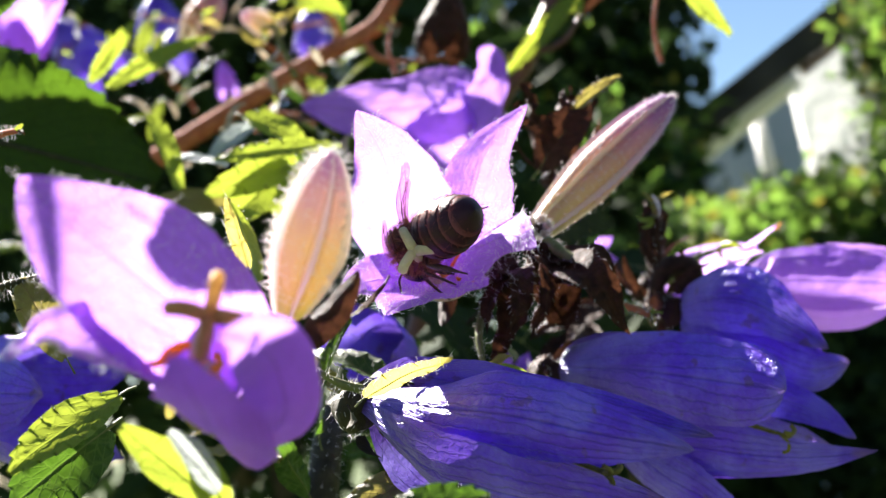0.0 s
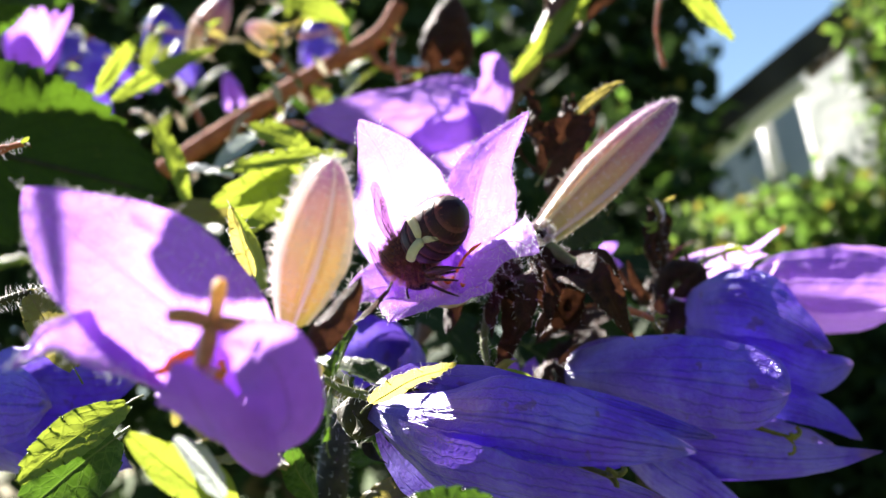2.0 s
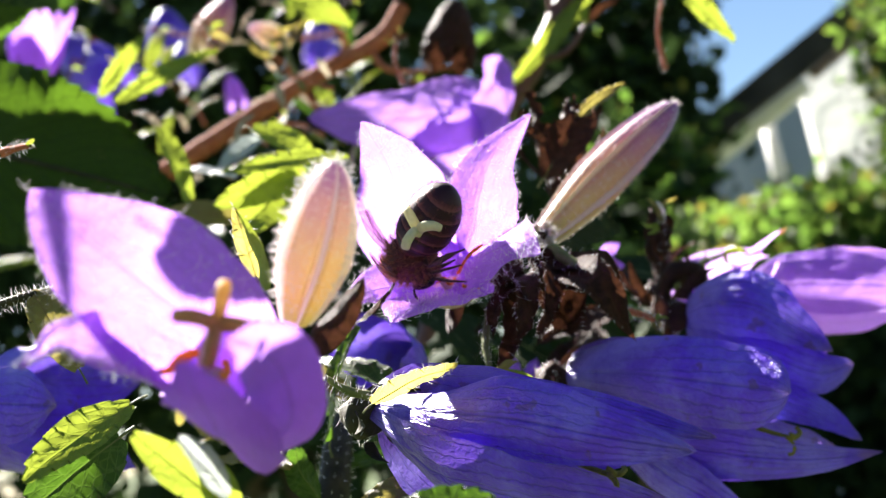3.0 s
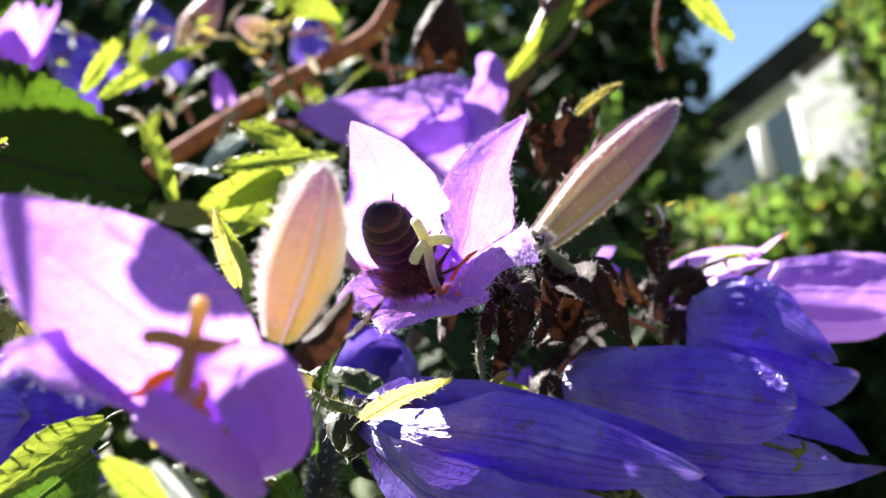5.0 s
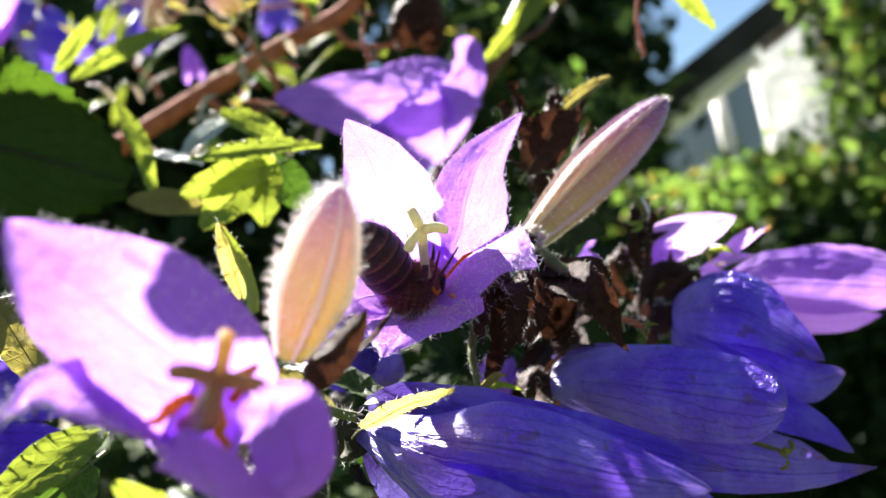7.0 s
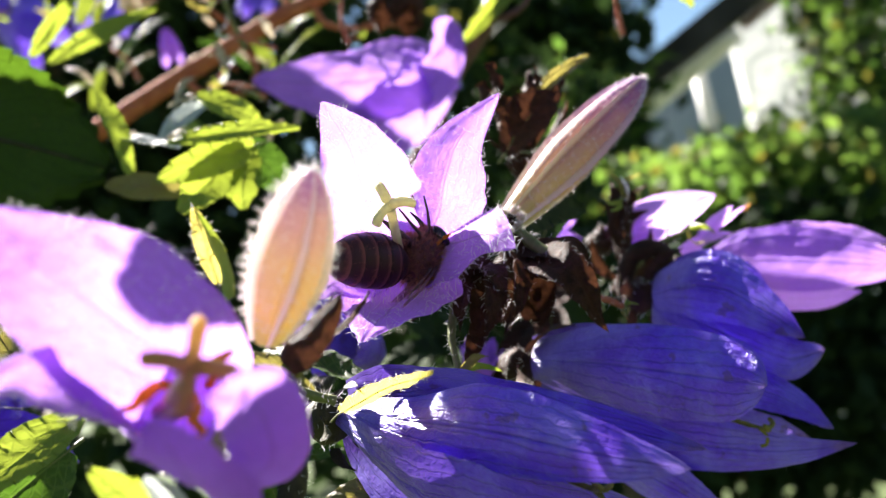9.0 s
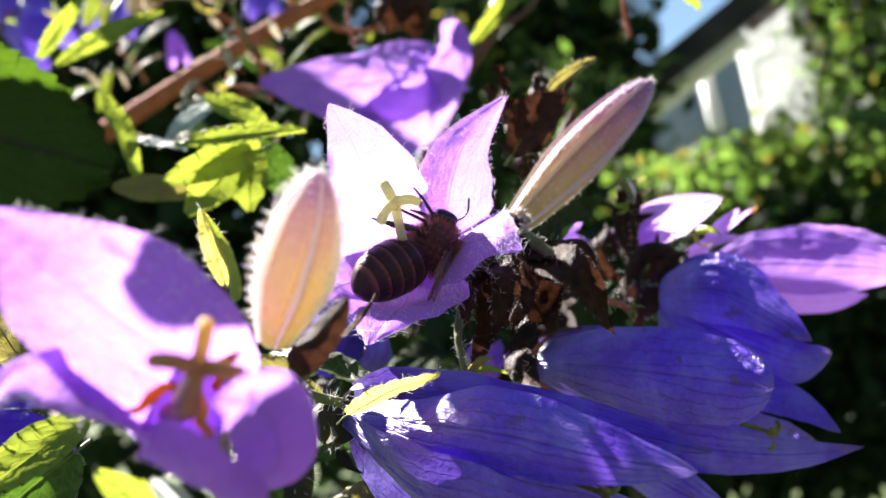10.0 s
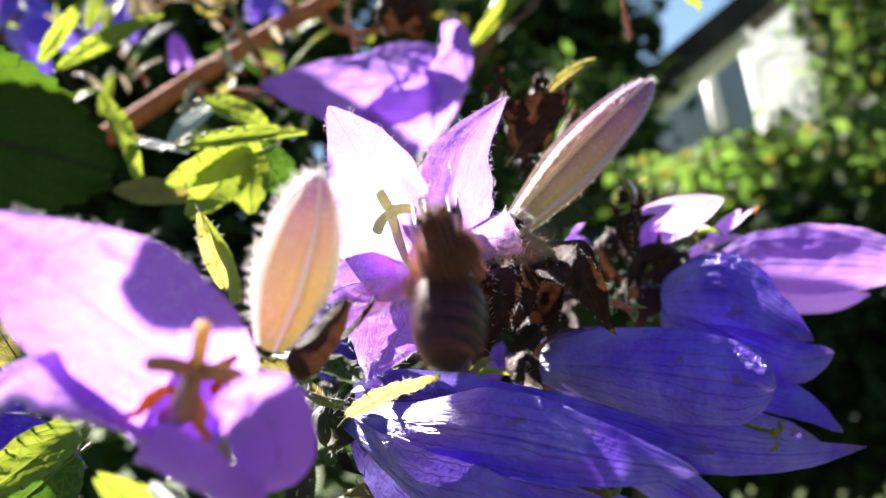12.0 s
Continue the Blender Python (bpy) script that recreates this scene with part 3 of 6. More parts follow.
def leaf(label, base, tip, width, up, material=None, bend=0.1, fold=0.25, teeth=11, seed=0, hairs=0, shape=0.6, name="leaf"):
    """A toothed leaf from its stalk to its tip; up: the way its upper side faces."""
    rng = random.Random(seed)
    origin = Vector(base)
    d = Vector(tip) - origin
    up = Vector(up).normalized()
    side = d.cross(up).normalized()
    up = side.cross(d).normalized()
    nv, nu = 44, 10
    rows, spots = [], []
    for j in range(nv + 1):
        v = j / nv
        w = width * MM * (v + 0.02) ** shape * (1 - v) ** 0.75 * 1.9 + 0.00004
        tooth = (v * teeth) % 1.0
        w *= 1 + 0.08 * (tooth - 0.5) * (0.4 + 1.2 * abs(noise.noise(Vector((int(v * teeth) * 1.7, seed, 0))))) + 0.10 * noise.noise(Vector((v * 2.5, seed, 4)))
        c = d * v + up * bend * d.length * math.sin(math.pi * v * 0.9)
        row = []
        for i in range(nu + 1):
            s = 2 * i / nu - 1
            quilt = 0.012 * d.length * math.sin((v - abs(s) * 0.28) * 44) * (1 - abs(s) * 0.5) * min(1, abs(s) * 3)
            wav = 0.05 * d.length * noise.noise(Vector((s * 1.3, v * 3, seed + 0.5)))
            row.append(c + side * w * s + up * (fold * w * abs(s) + quilt + wav) + d * 0.05 * abs(s) * (tooth - 0.5))
        rows.append(row)
        if hairs and rng.random() < hairs:
            spots.append((row[0], row[0] - row[1]))
            spots.append((row[-1], row[-1] - row[-2]))
    root = tagged(part(name, sheet(rows), material or LEAF, at=base), label, "leaf", "plant leaves")
    if spots:
        part("hair", hair_on(spots, 0.8 * MM, 0.02 * MM, rng), HAIR, root)
    rib_line = [rows[k][nu // 2] - up * 0.0001 for k in (0, 9, 18, 27, 36, 43)]
    thick = 0.028 * width * MM
    # The shaded leaf gets a darker midrib, its shade painted in too.
    part("midrib", tube(bmesh.new(), rib_line, [thick, thick * 0.9, thick * 0.6, thick * 0.2], 6, 3), STEM_OLD if material is LEAF_DEEP_SHADE else STEM_GREEN, root)
    part("stalk", tube(bmesh.new(), [-d * 0.16 - up * d.length * 0.05, -d * 0.07 - up * d.length * 0.01, d * 0.01], [thick * 1.5, thick * 1.3, thick], 6, 3), STEM_GREEN, root)
    return root


def twig(parent, at, way, length, thick, material, rng):
    """A short side shoot with a few dry scales, grown on a stem."""
    way = Vector(way).normalized()
    bend = way.orthogonal() * rng.uniform(-0.3, 0.3)
    pts = [Vector(at), Vector(at) + way * length * 0.5 + bend * length, Vector(at) + way * length]
    ob = part("side_shoot", tube(bmesh.new(), pts, [thick, thick * 0.8, thick * 0.5], 6, 4, 0.3), material, parent)
    for k in range(3):
        d = (way + Vector((rng.uniform(-1, 1), rng.uniform(-1, 1), rng.uniform(-1, 1)))).normalized()
        part("scale", sheet(sepal_grid(pts[2], pts[2] + d * length * rng.uniform(0.3, 0.7), length * 0.12, d.orthogonal(), 0.2, k)), rng.choice((DRY, SEPAL, LEAF_LIT)), ob)
    return ob


def dry_shoot(label, base, tip, thick, seed):
    """A thin hairy shoot that ends in shrivelled sepals."""
    rng = random.Random(seed)
    base, tip = Vector(base), Vector(tip)
    d = tip - base
    root = tagged(part("shoot", tube(bmesh.new(), [(0, 0, 0), d * 0.5 + d.orthogonal().normalized() * d.length * rng.uniform(-0.15, 0.15), d], [thick * MM, thick * 0.8 * MM, thick * 0.6 * MM], 7, 6, 0.25), rng.choice((STEM_GREEN, DRY, STEM_RED)), at=base), label, "shoot", "dry shoots")
    for k in range(5):
        w = (d.normalized() * 0.6 + Vector((rng.uniform(-1, 1), rng.uniform(-1, 1), rng.uniform(-1, 1)))).normalized()
        l = d.length * rng.uniform(0.2, 0.45)
        part("sepal", sheet(sepal_grid(d, d + w * l, l * 0.22, w.orthogonal(), 0.25, seed + k)), rng.choice((DRY, SEPAL, LEAF_LIT, HAIR)), root)
    spots = [(v.co.copy(), v.normal.copy()) for v in root.data.vertices if rng.random() < 0.45]
    part("hair", hair_on(spots, 1.0 * MM, 0.022 * MM, rng, 0.9), HAIR, root)
    return root


def stem(label, points, radii, material, hairs=0, seed=0, name="stem", sides=10, shoots=()):
    origin = Vector(points[0])
    bm = bmesh.new()
    tube(bm, [Vector(p) - origin for p in points], [r * MM for r in radii], sides, 7, 0.12)
    root = tagged(part(name, bm, material, at=points[0]), label, "stem", "plant stems")
    rng = random.Random(seed + 100)
    for p, way, l in shoots:
        twig(root, Vector(p) - origin, way, l * MM, radii[0] * 0.35 * MM, material, rng)
    if hairs:
        spots = []
        for poly in root.data.polygons:
            for _ in range(hairs):
                spots.append((poly.center, poly.normal))
        part("hair", hair_on(spots, 1.0 * MM, 0.022 * MM, rng), HAIR, root)
    return root


# ---- ground and garden ----
def ground():
    bm = bmesh.new()
    bmesh.ops.create_grid(bm, x_segments=60, y_segments=60, size=150)
    for v in bm.verts:
        v.co.z = 0.02 * noise.noise(v.co * 0.3)
    tagged(part("ground", bm, GRASS), "rough green lawn and bare soil of a garden", "ground", kind="structure")


def leaf_mass(name, label, centre, radii, count, size, materials, seed, category="shrub", trunk=None, hollow=0.45):
    """A shrub or crown: short limbs and very many single leaves in uneven clumps."""
    rng = random.Random(seed)
    root = thing(name, label, category, centre)
    clumps = []
    for _ in range(max(8, count // 110)):
        while True:
            p = Vector((rng.uniform(-1, 1), rng.uniform(-1, 1), rng.uniform(-1, 1)))
            if hollow < p.length < 1:
                break
        clumps.append((p, rng.uniform(0.10, 0.24)))
    for m, share in materials:
        verts, faces = [], []
        for _ in range(int(count * share)):
            c, spread = rng.choice(clumps)
            p = c + Vector((rng.gauss(0, spread), rng.gauss(0, spread), rng.gauss(0, spread)))
            p = Vector((p.x * radii[0], p.y * radii[1], p.z * radii[2]))
            n = Vector((rng.gauss(0, 0.7), rng.gauss(0, 0.7), rng.gauss(0.5, 0.6))).normalized()
            a = Matrix.Rotation(rng.uniform(0, 6.28), 3, n) @ n.orthogonal().normalized()
            b = n.cross(a)
            s = size * rng.uniform(0.6, 1.3)
            k = len(verts)
            verts += [p, p + a * s * 0.45 + b * s * 0.28 + n * s * 0.08, p + a * s, p + a * s * 0.45 - b * s * 0.28 + n * s * 0.08]
            faces += [(k, k + 1, k + 2), (k, k + 2, k + 3)]
        me = bpy.data.meshes.new("foliage")
        me.from_pydata(verts, [], faces)
        me.materials.append(m)
        ob = new("foliage", me)
        ob.parent = root
        ob["kind"] = "stuff"
    if trunk:
        foot = Vector((trunk[0], trunk[1], 0)) - Vector(centre)
        bm = bmesh.new()
        tube(bm, [foot, foot * 0.5 + Vector((0.05, 0, 0)), (0, 0, radii[2] * 0.4)], [trunk[2], trunk[2] * 0.7, trunk[2] * 0.25], 10, 6)
        part("trunk", bm, BARK, root)
        for c, _ in clumps[:9]:
            bm = bmesh.new()
            end = Vector((c.x * radii[0], c.y * radii[1], c.z * radii[2])) * 0.9
            tube(bm, [foot * 0.35, end * 0.4 + foot * 0.1, end], [trunk[2] * 0.4, trunk[2] * 0.25, trunk[2] * 0.06], 6, 5)
            part("limb", bm, BARK, root)
    return root


def prism(name, corners, depth, material, parent, label=""):
    """A flat polygon of given corners, thickened away from the garden."""
    bm = bmesh.new()
    front = [bm.verts.new(Vector(c) - parent.location) for c in corners]
    rear = [bm.verts.new(Vector(c) - parent.location + Vector((0, depth, 0))) for c in corners]
    bm.faces.new(front)
    bm.faces.new(rear[::-1])
    for i in range(len(front)):
        j = (i + 1) % len(front)
        bm.faces.new((front[j], front[i], rear[i], rear[j]))
    bmesh.ops.recalc_face_normals(bm, faces=bm.faces)
    return part(name, bm, material, parent, label, smooth=False)


def house():
    root = thing("house", "pale rendered house with dark sloping roof and blue-grey porch", "house", (1.22050, 4.20571, 1.20275))
    prism("wall", [(1.25778, 4.22126, 1.57709), (1.54300, 3.50000, 1.58140), (1.54300, 3.50000, 0.06), (1.25778, 4.22126, 0.06)], 0.05, RENDER_WALL, root, "pale rough rendered house wall")
    prism("porch_wall", [(0.90715, 4.68925, 1.50387), (1.43531, 4.56604, 1.57417), (1.43531, 4.56604, 0.06), (0.90715, 4.68925, 0.06)], 0.2, WALL_BLUE, root, "blue-grey boarded porch wall")
    prism("roof", [(0.59263, 3.5819, 1.26951), (1.04452, 3.45227, 1.48843), (1.48198, 3.27384, 1.69409), (1.50145, 3.27783, 1.61787), (1.07397, 3.45624, 1.40674), (0.61601, 3.58543, 1.19856)], 0.06, ROOF, root, "dark weathered roof edge")
    prism("roof_trim", [(1.06717, 3.43685, 1.40002), (1.49187, 3.25861, 1.60986), (1.49854, 3.25986, 1.58557), (1.07448, 3.43805, 1.37615)], 0.05, ROOF_EDGE, root)
    beam = [(0.75727, 3.8777, 1.2556), (0.95761, 3.82458, 1.35257), (1.13776, 3.77282, 1.43887)]
    post = [(1.03755, 3.92128, 1.36439), (1.03755, 3.92128, 0.7), (1.03755, 3.92128, 0.02)]
    o = root.location
    part("beam", tube(bmesh.new(), [Vector(p) - o for p in beam], [0.045, 0.045, 0.042], 14, 4), PAINT, root, "thick white porch beam")
    part("post", tube(bmesh.new(), [Vector(p) - o for p in post], [0.022, 0.022, 0.022], 12, 4), PAINT, root, "white painted porch post")


def garden():
    ground()
    house()
    dark, green, yellow = (FAR_SHADED, 1.0), (FAR_LEAF, 0.8), (FAR_YELLOW, 0.12)
    # Tree, shrubs and hedges in shade take the darkened leaf colour.
    leaf_mass("tree", "dark green garden tree in shade", (0.48, 3.52565, 1.62), (0.31, 0.3, 0.47), 5200, 0.06, [(FAR_SHADED, 0.95), (FAR_LEAF, 0.10), (FAR_YELLOW, 0.02)], 3, "tree", (0.35, 3.6, 0.07), 0.1)
    leaf_mass("shrub", "sunlit green hedge shrub with yellowing leaves", (0.72083, 2.70110, 0.88106), (0.52, 0.3, 0.13), 16000, 0.032, [(FAR_LEAF, 0.85), (FAR_YELLOW, 0.12), (FAR_SHADED, 0.1)], 5, trunk=(0.7, 2.75, 0.03), hollow=0.1)
    leaf_mass("shrub", "shaded dark green shrub below the hedge", (0.48287, 2.32959, 0.58900), (0.6, 0.2, 0.27), 9000, 0.05, [(FAR_SHADED, 1.0)], 6, trunk=(0.5, 2.35, 0.03), hollow=0.1)
    leaf_mass("creeper", "green climbing plant with yellow leaves on the house wall", (1.26, 3.22, 1.21882), (0.13, 0.2, 0.42), 5200, 0.034, [(FAR_LEAF, 0.55), (FAR_YELLOW, 0.08), (FAR_SHADED, 0.45)], 8, "climbing plant", (1.23, 3.25, 0.02), 0.1)
    leaf_mass("shrub", "yellow-green leafy shrub in front of the house", (0.49891, 2.97605, 1.13511), (0.14, 0.2, 0.16), 2200, 0.045, [(FAR_LEAF, 0.5), (FAR_YELLOW, 0.06), (FAR_SHADED, 0.5)], 9, trunk=(0.4, 3.0, 0.03), hollow=0.1)
    # Dark shrub added as a stand-in for the deep shade behind the husk.
    leaf_mass("shrub", "dark shrub added to stand for deep shade", (0.18991, 1.90451, 0.80663), (0.13, 0.1, 0.20), 3500, 0.04, [(FAR_SHADED, 1.0)], 11, trunk=(0.25, 1.9, 0.02), hollow=0.1)
    # Hedge out of view behind the camera, added to hold back sky light.
    leaf_mass("hedge", "unseen dark hedge added behind the camera to cut sky light", (0.2, -1.9, 0.45), (2.2, 0.35, 0.45), 9000, 0.09, [(FAR_SHADED, 1.0)], 12, "hedge", (0.2, -1.5, 0.05), 0.1)
    leaf_mass("hedge", "dense dark hedge behind the flower bed", (-0.26257, 1.47594, 1.05755), (0.42, 0.25, 0.55), 9000, 0.045, [(FAR_SHADED, 1.0)], 10, "hedge", (-0.3, 1.5, 0.04), 0.1)


# ---- the plant ----
def wide_flowers():
    root = flower_head("pale violet bellflower, wide open, with brown four-armed pistil", (-0.01953, 0.09672, 0.75296))
    blade(root, PETAL_PALE, [(-0.01944, 0.09532, 0.75189), (-0.01735, 0.08776, 0.7567), (-0.01946, 0.08228, 0.76077), (-0.02249, 0.08038, 0.76444), (-0.026, 0.08144, 0.7688)], (1.4, 4.8, 5.7, 5.2, 4.1, 2.6), (0.291, -0.941, 0.169), cup=0.12, blunt=5, seed=1, wrinkle=0.5, hairs=True)
    blade(root, PETAL_PALE, [(-0.02005, 0.09426, 0.75246), (-0.02127, 0.08643, 0.7552), (-0.0228, 0.07966, 0.75745), (-0.02488, 0.07758, 0.75811), (-0.02724, 0.07669, 0.75701)], (1.0, 2.8, 2.9, 2.2, 1.6, 1.1), (0.014, -0.919, 0.394), cup=0.25, blunt=3, seed=2, wrinkle=0.7, hairs=True)
    blade(root, PETAL_PALE, [(-0.01932, 0.09338, 0.75128), (-0.01747, 0.08548, 0.74991), (-0.01599, 0.07738, 0.75044), (-0.01543, 0.07166, 0.75223), (-0.01561, 0.06889, 0.75464)], (1.8, 3.8, 4.5, 4.2, 3.4, 2.1), (-0.136, -0.953, -0.272), cup=-0.2, blunt=2.4, seed=3, wrinkle=0.5)
    blade(root, PETAL_PALE, [(-0.01545, 0.08861, 0.74883), (-0.01209, 0.08141, 0.7503), (-0.01107, 0.07559, 0.75313), (-0.01144, 0.06991, 0.75453), (-0.01232, 0.06585, 0.7549)], (1.6, 2.3, 2.7, 2.9, 2.5, 1.4), (0.281, -0.946, -0.16), cup=-0.12, blunt=2.6, seed=4, wrinkle=0.4)
    a, e, t = funnel(root, root.location, (-0.01795, 0.08694, 0.75509), 3.4, PETAL_PALE, 11)
    add_calyx(root, a, e, t, random.Random(11), 11, SEPAL, 2.2, 0.2)
    foot = Vector((-0.01794, 0.08592, 0.75523))
    add_pistil(root, foot - root.location, Vector((-0.01429, 0.07470, 0.75677)) - foot, 4, STIGMA_OLD, STYLE, 2.3, 0.50, 0.9, 1.1)
    part("nectar_disc", ball(bmesh.new(), foot - root.location - a * 0.0030, (0.0014, 0.0014, 0.0008)), STYLE, root)
    add_stamen(root, [Vector(p) - root.location for p in ((-0.01793, 0.08913, 0.75571), (-0.01832, 0.0861, 0.75629), (-0.01907, 0.08415, 0.75584), (-0.01985, 0.08321, 0.75529), (-0.02098, 0.08271, 0.75593))], thick=1.5)
    add_stamen(root, [Vector(p) - root.location for p in ((-0.0164, 0.0861, 0.75513), (-0.01579, 0.08312, 0.75437), (-0.016, 0.08166, 0.75382), (-0.01553, 0.08119, 0.75307), (-0.01577, 0.08071, 0.75282))], thick=1.5)
    add_stamen(root, [Vector(p) - root.location for p in ((-0.01588, 0.08906, 0.75562), (-0.01454, 0.08696, 0.75649), (-0.01456, 0.08493, 0.75691), (-0.0138, 0.08439, 0.7571), (-0.01326, 0.08386, 0.75727))], thick=1.5)

    root = flower_head("lilac bellflower, wide open, with hairy edges and yellow pistil", (0.00095, 0.16721, 0.7663))
    blade(root, PETAL_PALE, [(-0.00036, 0.16133, 0.76489), (-0.00364, 0.15485, 0.76911), (-0.00431, 0.15135, 0.77372), (-0.00472, 0.14886, 0.77827), (-0.00656, 0.14729, 0.78362)], (3.6, 5.9, 6.8, 6.3, 4.9, 2.6), (0.236, -0.967, 0.093), cup=0.12, blunt=4, seed=11, hairs=True)
    blade(root, PETAL_PALE, [(0.00198, 0.16115, 0.76659), (0.0041, 0.15681, 0.76963), (0.0055, 0.15395, 0.77287), (0.00783, 0.15205, 0.77665), (0.01349, 0.1516, 0.78093)], (2.4, 4.4, 5.3, 5.0, 3.9, 2.2), (-0.363, -0.931, -0.02), fold=-0.3, blunt=3, seed=12, hairs=True)
    blade(root, PETAL_PALE, [(0.00104, 0.16136, 0.7646), (0.00284, 0.15126, 0.76501), (0.00522, 0.14226, 0.76455), (0.00747, 0.13627, 0.76416), (0.00959, 0.13247, 0.76199)], (3, 5.3, 6.2, 5.4, 3.8, 1.9), (-0.111, -0.904, 0.413), cup=-0.15, blunt=2.5, seed=13, hairs=True)
    lip = blade(root, PETAL_PALE, [(-0.00051, 0.1614, 0.7642), (-0.00212, 0.14959, 0.7618), (-0.00341, 0.14068, 0.76044), (-0.00512, 0.13274, 0.75941), (-0.0069, 0.12584, 0.7581)], (3, 6.6, 7.6, 6.2, 4.3, 2.4), (0.096, -0.48, 0.872), cup=0.06, blunt=2.5, seed=14, hairs=True, wrinkle=0.5)
    blade(root, PETAL_PALE, [(-0.00158, 0.15947, 0.76338), (-0.00543, 0.1514, 0.76368), (-0.0084, 0.1444, 0.76334), (-0.01036, 0.13943, 0.76273), (-0.01188, 0.13553, 0.76164)], (2.2, 3.4, 3.4, 2.8, 2.0, 1.2), (0.452, -0.837, 0.309), cup=0.1, blunt=2.5, seed=15, hairs=True)
    a, e, t = funnel(root, root.location, (0.0, 0.16050, 0.76560), 3.0, PETAL_PALE, 23)
    add_calyx(root, a, e, t, random.Random(23), 23, DRY)
    foot = Vector((-0.00051, 0.15561, 0.76192))
    part("nectar_disc", ball(bmesh.new(), foot - root.location - a * 0.0005, (0.003, 0.003, 0.002)), STYLE, root)
    pist = add_pistil(root, foot - root.location, Vector((-0.00293, 0.13223, 0.76428)) - foot, 3, STIGMA, STIGMA, 2.3, 0.55, 0.9, 1.75)
    add_stamen(root, [Vector(p) - root.location for p in ((0.00066, 0.15338, 0.76395), (0.00191, 0.14527, 0.76459), (0.00308, 0.14619, 0.76544), (0.00414, 0.14515, 0.76577))], thick=1.0)
    add_stamen(root, [Vector(p) - root.location for p in ((0.00018, 0.15245, 0.76327), (-0.00059, 0.14453, 0.76208), (-0.0011, 0.14644, 0.76302), (-0.00202, 0.14548, 0.7626))], thick=1.0)
    add_stamen(root, [Vector(p) - root.location for p in ((0.00084, 0.15246, 0.76313), (0.00104, 0.1446, 0.76141), (0.00195, 0.14658, 0.76171), (0.00265, 0.14565, 0.76095))], thick=1.0)
    return root, pist, lip


def buds():
    flower_bud("closed cream flower bud with pale ribs and violet tip", (-0.01250, 0.09672, 0.75780), (-0.00632, 0.09061, 0.76812), (-0.22, -0.97, 0.10), 2.55, BUD, 31, 0.85,
        [((-0.01192, 0.09894, 0.75578), (-0.00648, 0.09550, 0.75981), 2.4, DRY), ((-0.01598, 0.10735, 0.76180), (-0.01722, 0.10856, 0.76950), 1.4, LEAF_LIT), ((-0.01194, 0.09989, 0.75627), (-0.00487, 0.10754, 0.76003), 0.9, DRY)], 1.9)
    flower_bud("long closed pinkish flower bud with violet tip", (0.01190, 0.16416, 0.76666), (0.03671, 0.17948, 0.78348), (0.33503, -1.00845, 0.02800), 3.2, BUD_PINK, 32, 0.6, (), 2.4)
    flower_bud("small pink bud far back in the plant", (-0.07972, 0.46751, 0.89398), (-0.06008, 0.46533, 0.91469), (0.33503, -1.00845, 0.02800), 6.0, BUD_PINK, 33, 0.3, (), 1.7)
    flower_bud("small pale bud far back in the plant", (-0.04550, 0.50664, 0.90437), (-0.06096, 0.50556, 0.91466), (0.33503, -1.00845, 0.02800), 4.5, BUD, 34, 0.3, (), 1.5)


